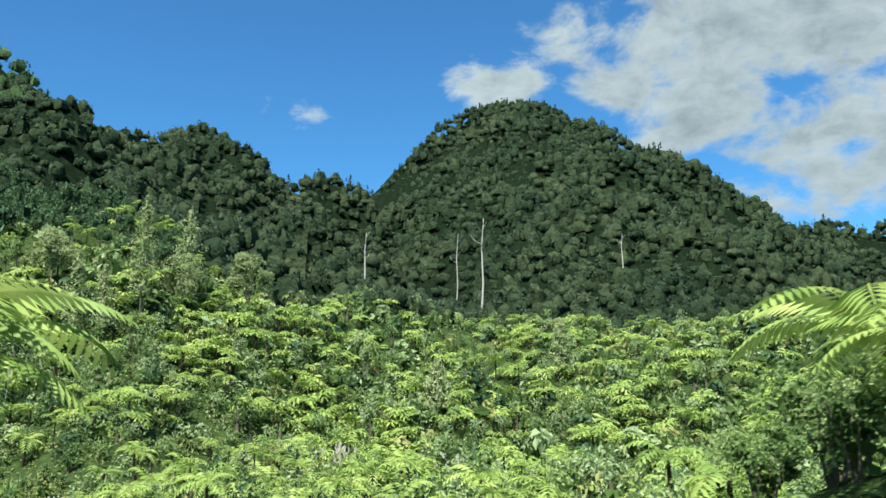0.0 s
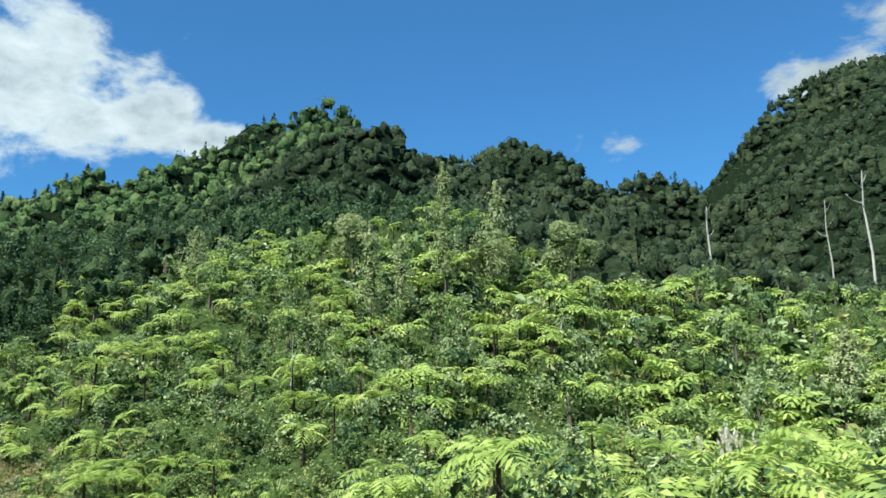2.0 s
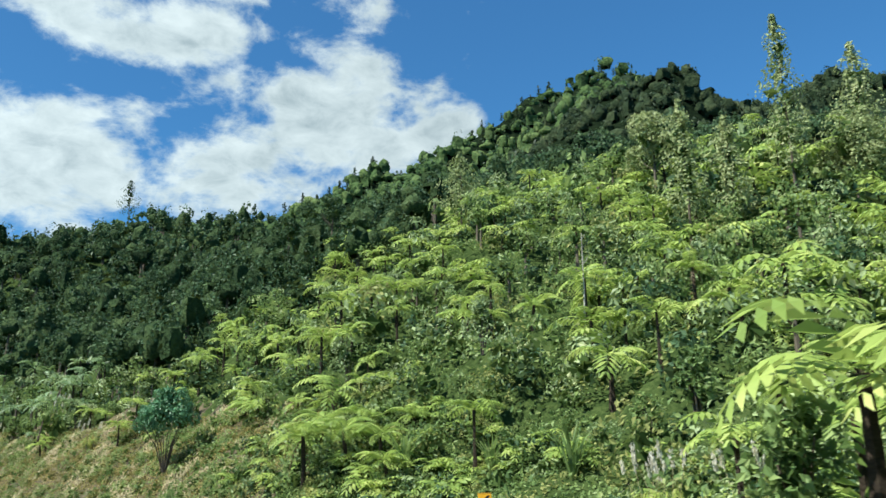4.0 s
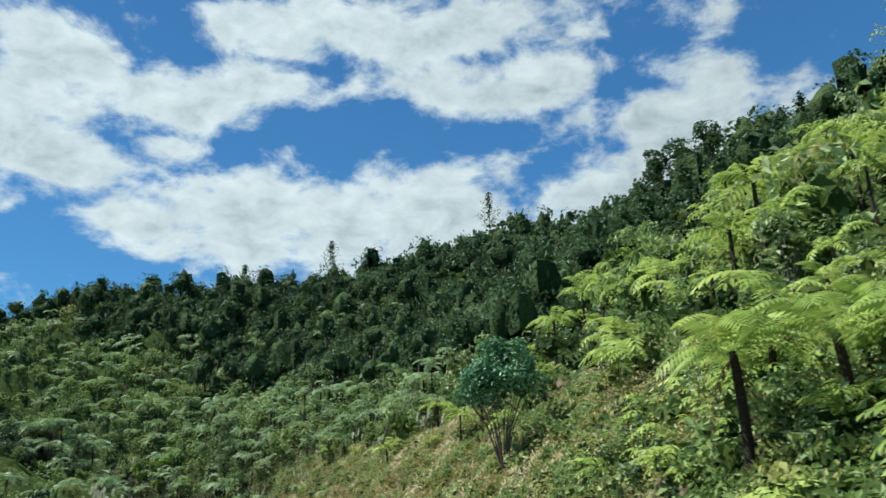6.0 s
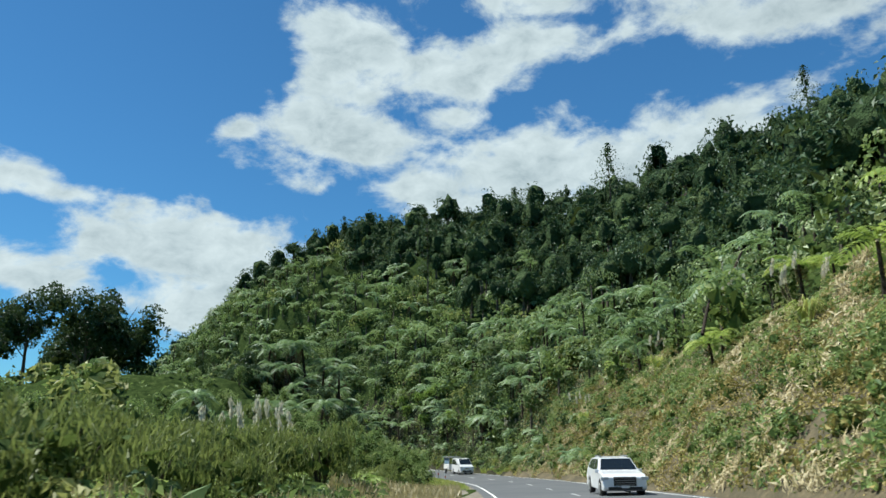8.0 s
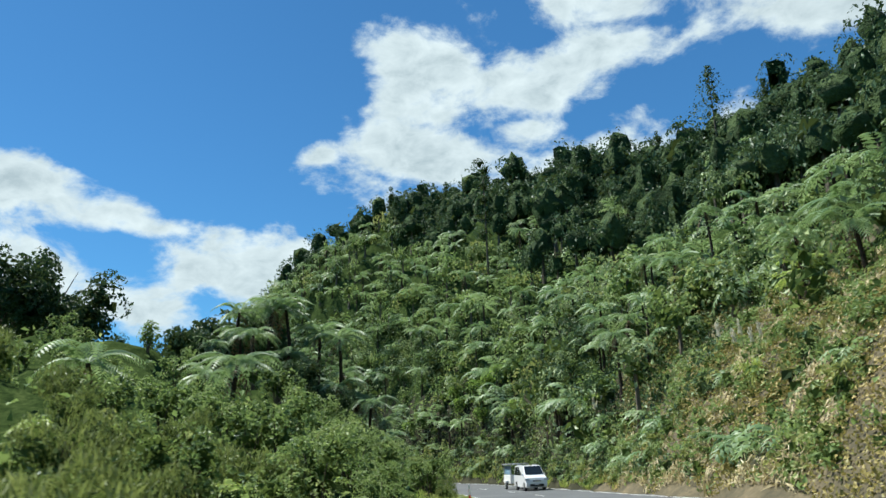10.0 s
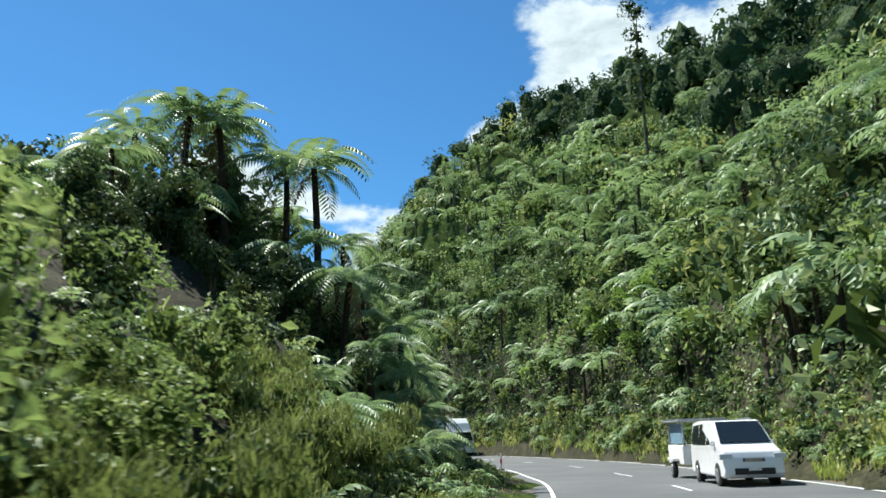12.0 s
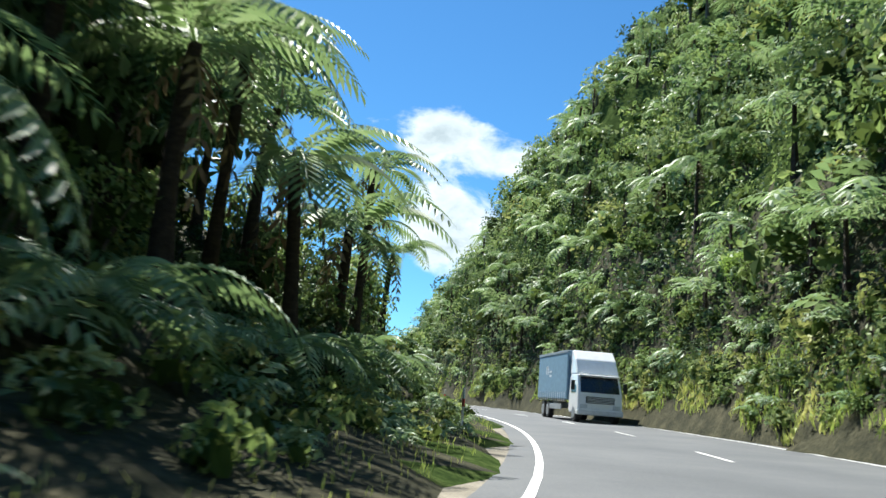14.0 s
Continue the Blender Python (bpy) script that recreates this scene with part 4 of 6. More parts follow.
def plant_hollow():
    """Scrub and low woods inside the bend of the road."""
    r = np.random.RandomState(91)
    x, y, u, xr = scatter(2600, (-250, -75, 40, 84), 92)
    keep = (u < -17) & (u > -95) & ((xr > -150) | (u < -32))
    x, y = x[keep], y[keep]
    k = spaced(x, y, r.uniform(2.6, 5.2, len(x)))
    x, y = x[k], y[k]
    s = r.uniform(0.7, 1.9, len(x))
    at = np.stack([x, y, height(x, y) + 0.5 * s], 1)
    hue = r.uniform(size=len(x)) + 0.3 * bumps(x, y, 20, 93)
    for key, core, m in (("olive", "core", hue < 0.35), ("bush", "core", (hue >= 0.35) & (hue < 0.65)), ("dim", "core_dark", hue >= 0.65)):
        drop(key, core, SHRUBS_FAR, at[m], r.uniform(0, 6, int(m.sum())), s[m])


def plant_mountains():
    r = np.random.RandomState(33)
    n = 42000
    x, y = r.uniform(-320, 345, n), r.uniform(150, 640, n)
    idx, u = locate(x, y)
    xr = np.interp(idx, np.arange(len(ROAD)), ROAD[:, 0])
    keep = (u > np.where(xr < -95, 150, forest_edge(xr))) & (y < np.interp(x, [p[0] for p in CREST], [p[1] for p in CREST]) + 9)
    x, y = x[keep], y[keep]
    k = spaced(x, y, np.full(len(x), 3.8))
    x, y = x[k], y[k]
    z = height(x, y)
    at, yaw = np.stack([x, y, z + 1.0], 1), r.uniform(0, 6.283, len(x))
    s = 1.6 + 1.5 * r.uniform(size=len(x)) ** 2
    s3 = np.stack([s, s, s * r.uniform(0.8, 1.6, len(x))], 1)
    pale = x < -206 + 24 * bumps(x, y, 40, 34)          # the near flank, where lighter greens paint in the sunlight
    tufts = [crown_shape(1.55, 24, 0.46, lobes=6, inner=1, aspect=0.75, jitter=0.45)[0] for _ in range(8)]
    which = r.randint(0, 8, len(x))
    for k in range(8):
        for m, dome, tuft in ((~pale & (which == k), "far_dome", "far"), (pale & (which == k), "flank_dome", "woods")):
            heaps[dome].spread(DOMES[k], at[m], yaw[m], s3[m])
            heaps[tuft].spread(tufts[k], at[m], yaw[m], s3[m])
    # trees that stand out along the crest
    spires = [conifer_shape(7.0, 2.0, 46, 0.95) for _ in range(5)]
    px, py = [], []
    for cx, cy, cz in CRESTS:
        for k in range(3):
            px.append(cx + r.uniform(-5, 5))
            py.append(cy + r.uniform(-6, 6))
    px, py = np.array(px), np.array(py)
    drop("far", "far_core", spires, np.stack([px, py, height(px, py)], 1), r.uniform(0, 6, len(px)), r.uniform(0.45, 1.15, len(px)))


plant_hill()
plant_carpet()
plant_hollow()
plant_mountains()

# ---------------------------------------------------------------- plants as single things
FRONDS = [link_mesh("frond", *frond_shape(18, length=l, width=w, rise=ri, droop=dr), FERN) for l, w, ri, dr in ((2.3, .50, .55, 1.2), (2.5, .52, .75, 1.35), (2.1, .48, .40, 1.1))]
FRONDS_DEEP = [link_mesh("frond", *frond_shape(18, length=l, width=w, rise=ri, droop=dr), FERN_DARK) for l, w, ri, dr in ((2.6, .58, .62, 1.5), (2.8, .60, .85, 1.75), (2.4, .55, .42, 1.35))]
FRONDS_DEAD = [link_mesh("dead_frond", *frond_shape(8, length=1.6, width=.22, rise=-.35, droop=1.5), FERN_DEAD)]


def tree_fern(top, fronds, seed, deep=False, skirt=0):
    """A tree fern at the origin: a dark fibrous trunk and a crown of arching fronds."""
    r = random.Random(seed)
    root = thing("tree_fern", "tree fern with dark trunk and " + ("deep green fronds on the bank" if deep else "bright green fronds on the hillside"), "tree fern", "tree ferns")
    part("trunk", link_mesh("trunk", *trunk_shape(top, 0.15, 0.10, sides=8, rings=7, bend=0.12 * top * r.uniform(-1, 1), wave=0.06), FERN_BARK, smooth=True), None, root)
    tip = Vector((root.children[0].data.vertices[-8].co.x + 0.0, root.children[0].data.vertices[-8].co.y, top - 0.03))
    tip.x -= 0.10
    for i in range(fronds):
        ob = part("frond", r.choice(FRONDS_DEEP if deep else FRONDS), None, root)
        s = r.uniform(0.8, 1.12)
        ob.matrix_basis = Matrix.Translation(tip) @ pose(0, 0, 0, r.uniform(-14, 14), r.uniform(-24, 14), 360 * i / fronds + r.uniform(-14, 14)) @ Matrix.Scale(s, 4)
    for i in range(skirt):
        ob = part("dead_frond", FRONDS_DEAD[0], None, root, "brown dead hanging frond")
        ob.matrix_basis = Matrix.Translation(tip) @ pose(0, 0, -0.1, 0, r.uniform(0, 25), r.uniform(0, 360)) @ Matrix.Scale(r.uniform(0.8, 1.2), 4)
    return root


def put(proto, used, x, y, z, yaw, s=1.0):
    """Sets a prototype down the first time, and copies of it afterwards."""
    m = pose(x, y, z, 0, 0, math.degrees(yaw)) @ Matrix.Scale(s, 4)
    if proto in used:
        return copy_thing(proto, m)
    used.add(proto)
    proto.matrix_basis = m
    return proto


USED = set()


def ground_at(x, y):
    return float(height(x, y)[0])


BRIGHT = [tree_fern(2.0, 11, 1), tree_fern(3.0, 12, 2, skirt=2), tree_fern(4.0, 12, 3, skirt=3)]
DEEP = [tree_fern(2.2, 11, 5, True), tree_fern(3.6, 12, 6, True, skirt=3), tree_fern(5.5, 12, 7, True, skirt=4), tree_fern(8.0, 13, 8, True, skirt=4)]
LOW = [tree_fern(0.9, 10, 9, True)]
rr = random.Random(4)
for x, y, z, yaw in NEAR_FERNS:
    if -84 < x < -44 and y < 104:
        continue
    put(rr.choice(DEEP[:3] if x < -135 else BRIGHT), USED, x, y, z - 0.3, yaw, rr.uniform(0.8, 1.1) if x < -135 else rr.uniform(0.85, 1.2))
# the group of tall ferns over the bend
for x, y, top, s in ((-73.4, 94.6, 9.9, 1.3), (-71.2, 96.6, 10.2, 1.25), (-68.4, 97.6, 9.8, 1.15), (-66.4, 96.4, 8.2, 0.9), (-76.6, 98.6, 11.1, 1.2), (-72.2, 99.4, 11.2, 1.2), (-69.2, 101.5, 11.2, 1.0), (-76.3, 105.0, 13.0, 1.0), (-81, 105.5, 14.6, 1.0), (-92.4, 122, 27.5, 1.1), (-49.8, 106.8, 12.0, 1.15), (-53.5, 108.6, 12.4, 1.0)):
    z = ground_at(x, y)
    proto = BRIGHT[2] if top - z > 3.2 else (BRIGHT[1] if top - z > 2.3 else BRIGHT[0])
    put(proto, USED, x, y, top - s * {0: 2.0, 1: 3.0, 2: 4.0}[BRIGHT.index(proto)], rr.uniform(0, 6), s)
# the leaning fern on the brown bank
for x, y, s in ((-137.5, 97.2, 0.9), (-139.5, 98.5, 0.8), (-168.5, 95.0, 0.9), (-171, 96, 0.8)):
    put(BRIGHT[1], USED, x, y, ground_at(x, y) - 0.4, rr.uniform(0, 6), s)


def left_ferns():
    # x, y, crown height
    spots = [(-158.9, 66.6, 7.5), (-163, 63, 8.0), (-184.8, 55.2, 14.2), (-188.4, 51.6, 16.6), (-190.6, 56.4, 15.4), (-187.2, 57.6, 12.6), (-191.6, 60.4, 12.4), (-195.4, 59.4, 11.8), (-193.4, 53.5, 16.0), (-182.0, 53.0, 13.2), (-196.5, 55.0, 14.0), (-186.4, 53.4, 14.8), (-189.2, 54.2, 15.6), (-192.6, 57.8, 13.4), (-181.2, 57.4, 11.2), (-184.0, 59.6, 10.6), (-178.0, 58.0, 9.6),
             (-181.4, 63.9, 5.2), (-187.5, 64.5, 7.4), (-190.5, 62.5, 9.0), (-194, 61.6, 9.0), (-206.5, 57.0, 7.2), (-203, 58.5, 7.6), (-209, 54.5, 6.6), (-214, 52.5, 7.4), (-218, 48.5, 7.2), (-224, 43.5, 6.8),
             (-199, 58.6, 9.6), (-203.2, 55.4, 9.6), (-207, 51.8, 10.5), (-211, 49, 10), (-219, 42, 9), (-228, 36, 8), (-236, 27, 8), (-246, 16, 8), (-152, 64, 7), (-146, 62, 6.5), (-150, 58, 8),
             (-185.6, 66.8, 4.8), (-189.2, 66.0, 4.4), (-191.8, 64.8, 6.2), (-195.2, 63.4, 4.8), (-200.4, 61.4, 3.2), (-204.6, 59.0, 5.2), (-208.0, 57.4, 4.6), (-211.6, 54.4, 4.4),
             (-200.5, 57.0, 8.4), (-188.0, 61.4, 9.0), (-206.0, 54.2, 8.0)]
    for k, (x, y, top) in enumerate(spots):
        z = ground_at(x, y)
        size = 1.15 if 1 < k < 18 or top == 3.2 else 1.0
        need = (top - z) / size
        proto = min(DEEP, key=lambda p: abs({0: 2.2, 1: 3.6, 2: 5.5, 3: 8.0}[DEEP.index(p)] - need))
        put(proto, USED, x, y, top - size * {0: 2.2, 1: 3.6, 2: 5.5, 3: 8.0}[DEEP.index(proto)], rr.uniform(0, 6), size)
    x, y, u, xr = along_road(200, -176, -232, -8.0, -4.4, 77)
    for i in spaced(x, y, np.full(len(x), 2.1))[:34]:
        put(LOW[0], USED, x[i], y[i], ground_at(x[i], y[i]) - 0.15, rr.uniform(0, 6), rr.uniform(0.55, 0.9))
    for x, y, s in ((-178.3, 69.9, 1.0), (-180.4, 69.4, 0.9), (-202.6, 61.6, 0.95), (-206.2, 59.4, 0.9), (-210, 56.6, 0.9), (-214.6, 52.4, 0.8), (-187, 66.8, 0.9), (-192, 64.8, 0.9), (-197, 62.6, 0.9)):
        put(LOW[0], USED, x, y, ground_at(x, y) - 0.1, rr.uniform(0, 6), s)
    for x, y, s in ((-7.0, 10.6, 1.35), (-6.2, 8.0, 1.1), (10.2, 17.6, 1.6), (9.8, 14.5, 1.3)):
        put(BRIGHT[0], USED, x, y, ground_at(x, y) - 0.2, rr.uniform(0, 6), s)


left_ferns()


def leafy(name, label, category, group, crowns, mat, core, stems, bark, seed, leaf=0.30, count=230, blade=False, hearts=34):
    """A shrub or tree at the origin: stems, and a crown of leaves about a heart painted shade-dark. crowns: x, y, z,
    radius, height ratio.
    """
    r = random.Random(seed)
    root = thing(name, label, category, group)
    trunks = Heap()
    for pts, r0, r1 in stems:
        trunks.add(*limb_shape(pts, r0, r1))
    part("trunk", trunks.mesh("trunk", bark, smooth=True), None, root)
    lv, heart = Heap(), Heap()
    for x, y, z, rad, ratio in crowns:
        a, b = crown_shape(rad, int(count * rad / 1.5 * (0.30 / leaf)), leaf, lobes=8, tall=ratio, inner=hearts, piece=0.38)
        if blade:
            p = a[0].reshape(-1, 4, 3).mean(axis=1)
            a = leaf_quads(p, p, leaf * 2.6, aspect=0.11, jitter=0.9, up=1.1), a[1]
        lv.add(a[0] + np.array([x, y, z]), a[1])
        heart.add(b[0] + np.array([x, y, z]), b[1])
    crown = part("crown", lv.mesh("crown", mat), None, root)
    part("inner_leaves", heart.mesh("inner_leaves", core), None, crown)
    return root


def fan(n, spread, top, seed):
    r = random.Random(seed)
    out = []
    for i in range(n):
        a = 6.283 * i / n + r.uniform(-.3, .3)
        d = spread * r.uniform(0.5, 1.0)
        out.append(([(0.1 * math.cos(a), 0.1 * math.sin(a), -0.3), (0.4 * d * math.cos(a), 0.4 * d * math.sin(a), top * 0.45), (d * math.cos(a), d * math.sin(a), top * r.uniform(0.8, 1.0))], 0.07, 0.02))
    return out


SHRUB_KINDS = [leafy("shrub", "bushy mid-green shrub on the hillside", "shrub", "hillside shrubs", [(0, 0, 1.3, 1.3, 1.0), (0.6, 0.4, 1.9, 0.8, 1.2)], BUSH, CORE_SHADE, fan(5, 0.7, 1.6, 1), BARK, 1),
               leafy("shrub", "grey-green small-leaved shrub on the hillside", "shrub", "hillside shrubs", [(0, 0, 1.5, 1.2, 1.4), (-0.5, 0.3, 2.4, 0.7, 1.3)], BUSH_GREY, CORE_SHADE, fan(5, 0.6, 2.0, 2), BARK, 2, leaf=0.22),
               leafy("shrub", "upright leafy shrub with pale tips on the hillside", "shrub", "hillside shrubs", [(0, 0, 1.2, 1.0, 1.3), (0.2, 0.1, 2.5, 0.8, 1.5), (-0.4, -0.3, 1.8, 0.7, 1.2)], BUSH, CORE_SHADE, fan(6, 0.5, 2.3, 3), BARK, 3, leaf=0.26)]
for x, y, z, yaw, s in NEAR_SHRUBS:
    put(rr.choice(SHRUB_KINDS), USED, x, y, z - 0.1, yaw, min(s, 1.0) * rr.uniform(0.8, 1.2))

# left of the road: a mass of olive shrubs, then taller leafy bushes
OLIVE_KINDS = [leafy("broom_bush", "dense olive green broom bush beside the dry grass", "bush", "roadside bushes", [(0, 0, 1.2, 1.6, 1.1), (1.0, 0.4, 1.6, 1.2, 1.2), (-0.9, -0.4, 1.5, 1.2, 1.2)], BROOM, CORE_SHADE, fan(7, 1.0, 2.0, k), BARK, k, leaf=0.2, count=240, blade=True) for k in (11, 12)]
LEAFY_KINDS = [leafy("leafy_bush", "tall leafy green bush crowding the road edge", "bush", "roadside bushes", [(0, 0, 1.6, 1.6, 1.2), (0.8, 0.5, 2.7, 1.1, 1.2), (-0.8, -0.3, 2.4, 1.1, 1.2)], BUSH, CORE_SHADE, fan(6, 0.9, 2.6, k), BARK, k, leaf=0.28, count=150) for k in (14, 15)]
FINE_KINDS = [leafy("leafy_bush", "leafy green bush close beside the road", "bush", "roadside bushes", [(0, 0, 1.3, 1.4, 1.2), (0.7, 0.5, 2.3, 1.0, 1.2), (-0.7, -0.3, 2.0, 1.0, 1.2)], BUSH, CORE_SHADE, fan(6, 0.9, 2.2, k), BARK, k, leaf=0.17, count=210) for k in (24, 25)]
# Dark woods green here paints the shade under the fern canopy.
DARK_KINDS = [leafy("dark_bush", "dark glossy bush under tree ferns, understory shade put in its colour", "bush", "bank bushes", [(0, 0, 1.4, 1.7, 1.2), (0.7, 0.5, 2.6, 1.2, 1.2)], WOODS, CORE_DEEP_SHADE, fan(5, 0.8, 2.4, k), BARK, k, leaf=0.23, count=150) for k in (17, 18)]

THICKET_KINDS = [leafy("dark_bush", "tall dense dark thicket behind the tree fern trunks", "bush", "bank bushes", [(0, 0, 1.2, 1.7, 1.1), (0.8, 0.5, 2.3, 1.4, 1.1), (-0.7, -0.4, 2.6, 1.2, 1.1)], WOODS, CORE_DEEP_SHADE, fan(5, 0.8, 2.4, k), BARK, k, leaf=0.25, count=420, hearts=80) for k in (27, 28)]


def left_bushes():
    r = random.Random(8)
    for x0, x1, u0, u1, n, kinds, lo, hi, gap in ((-96, -128, -16, -8.2, 34, OLIVE_KINDS, 0.8, 1.05, 1.9), (-128, -150, -20, -6.5, 26, OLIVE_KINDS, 0.45, 0.7, 1.5), (-148, -178, -14, -8.5, 26, LEAFY_KINDS, 0.6, 0.9, 1.8), (-140, -176, -8.5, -4.6, 24, FINE_KINDS, 0.6, 0.9, 1.8), (-182, -216, -7.5, -5.0, 16, DARK_KINDS, 0.4, 0.65, 1.7), (-168, -182, -8.0, -3.8, 22, OLIVE_KINDS, 0.42, 0.66, 1.3),
                                            (-178, -216, -15, -8.0, 46, DARK_KINDS, 0.6, 0.95, 1.7), (-216, -262, -16, -4.6, 34, LEAFY_KINDS, 0.7, 1.2, 2.2), (-150, -180, -30, -15, 24, LEAFY_KINDS, 0.6, 0.85, 2.2), (-180, -202, -26, -13, 34, DARK_KINDS, 0.8, 1.15, 1.9), (-184, -226, -15, -9.0, 40, DARK_KINDS, 0.8, 1.2, 2.0),
                                            (-96, -150, -45, -18, 24, LEAFY_KINDS, 0.7, 1.2, 3.0), (-4, -30, -14, -6, 8, FINE_KINDS, 0.5, 0.8, 2.0)):
        x, y, u, xr = along_road(n * 4, x0, x1, u0, u1, int(-x0))
        keep = spaced(x, y, np.full(len(x), gap))[:n]
        for i in keep:
            put(r.choice(kinds), USED, x[i], y[i], ground_at(x[i], y[i]) - 0.15, r.uniform(0, 6), r.uniform(lo, hi))
    for x, y, s in ((-204, 58.2, 0.9), (-208, 56.0, 0.95), (-211.5, 53.6, 1.0), (-214.5, 51.2, 1.0), (-217.6, 48.6, 1.0), (-221, 45.6, 1.0), (-225, 42.0, 1.0), (-229.5, 37.6, 1.0), (-234, 32.5, 1.0), (-200, 60.2, 0.8), (-215, 48.5, 1.3), (-209.5, 52.5, 1.3), (-222, 41.5, 1.3)):
        put(r.choice(DARK_KINDS + FINE_KINDS[:1]), USED, x, y, ground_at(x, y) - 0.2, r.uniform(0, 6), s)
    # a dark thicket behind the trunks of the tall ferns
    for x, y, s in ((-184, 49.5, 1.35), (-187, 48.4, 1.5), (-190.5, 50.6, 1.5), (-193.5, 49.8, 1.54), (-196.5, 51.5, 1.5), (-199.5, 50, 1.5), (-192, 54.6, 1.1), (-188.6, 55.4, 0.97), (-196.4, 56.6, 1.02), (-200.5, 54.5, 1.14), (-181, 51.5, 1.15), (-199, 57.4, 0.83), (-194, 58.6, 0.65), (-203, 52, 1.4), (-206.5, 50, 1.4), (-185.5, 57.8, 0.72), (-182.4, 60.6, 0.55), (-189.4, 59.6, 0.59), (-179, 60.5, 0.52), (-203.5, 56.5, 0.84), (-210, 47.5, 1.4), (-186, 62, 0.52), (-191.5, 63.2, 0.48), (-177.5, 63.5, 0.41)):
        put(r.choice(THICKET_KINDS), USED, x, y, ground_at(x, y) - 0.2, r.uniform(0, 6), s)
    for x, y, s in ((10.6, 20.5, 1.5), (11.2, 23.0, 1.7), (10.4, 26.0, 1.3), (13, 26, 1.8), (11.5, 29.5, 1.4)):
        put(FINE_KINDS[0], USED, x, y, ground_at(x, y) - 0.2, r.uniform(0, 6), s)


left_bushes()


def cliff_plants():
    """Ferns and bright bushes that hang out over the road from the cliff."""
    r = random.Random(19)
    # x, y, crown height, size
    for x, y, top, s in ((-249.6, 49.4, 21.6, 1.25), (-254.5, 55.3, 31.0, 1.25), (-247.3, 54.3, 23.0, 1.2), (-239.3, 64.0, 25.0, 1.25), (-248.4, 45.2, 16.2, 1.1), (-252.5, 41.5, 17.5, 1.1), (-243.5, 52.5, 16.5, 1.0), (-235.5, 62.5, 18.5, 1.1),
                         (-229.5, 66.5, 16.8, 1.1), (-224.0, 71.5, 17.5, 1.1), (-219.5, 73.0, 14.5, 1.0), (-213.5, 77.0, 14.5, 1.1), (-208.5, 80.0, 13.5, 1.1), (-203.0, 83.0, 13.5, 1.1), (-197.5, 85.5, 12.0, 1.0), (-214.5, 80.5, 19.0, 1.1),
                         (-205.5, 86.5, 18.0, 1.1), (-231.5, 73.0, 24.0, 1.2), (-222.5, 78.5, 23.5, 1.2), (-191.5, 89.5, 13.5, 1.0), (-185.5, 91.5, 12.0, 1.0), (-256.5, 35.5, 15.0, 1.1), (-262.0, 30.0, 16.0, 1.1)):
        proto = r.choice(DEEP[:2])
        put(proto, USED, x, y, min(top - s * (2.2 if proto is DEEP[0] else 3.6), ground_at(x, y) - 0.3), r.uniform(0, 6), s)
    lime = [leafy("leafy_bush", "bright lime-green leafy bush hanging over the road edge", "bush", "cliff bushes", [(0, 0, 1.0, 1.4, 1.0), (0.8, 0.4, 1.6, 1.0, 1.0), (-0.8, 0.2, 1.5, 1.0, 0.9)], LIME, CORE_SHADE, fan(6, 0.9, 1.6, k), BARK, k, leaf=0.17, count=300) for k in (81, 82)]
    for x, y, s in ((-224.4, 65.2, 1.0), (-222.6, 67.8, 1.15), (-220.7, 69.8, 1.1), (-217.8, 69.6, 0.9), (-226.4, 64.4, 0.8), (-219.0, 71.5, 1.2), (-199.5, 79.9, 0.6), (-193.5, 82.4, 0.6), (-205.5, 77.0, 0.5), (-234.5, 55.8, 0.7), (-211.5, 74.2, 0.6)):
        put(r.choice(lime), USED, x, y, ground_at(x, y) - 0.1, r.uniform(0, 6), s)


cliff_plants()


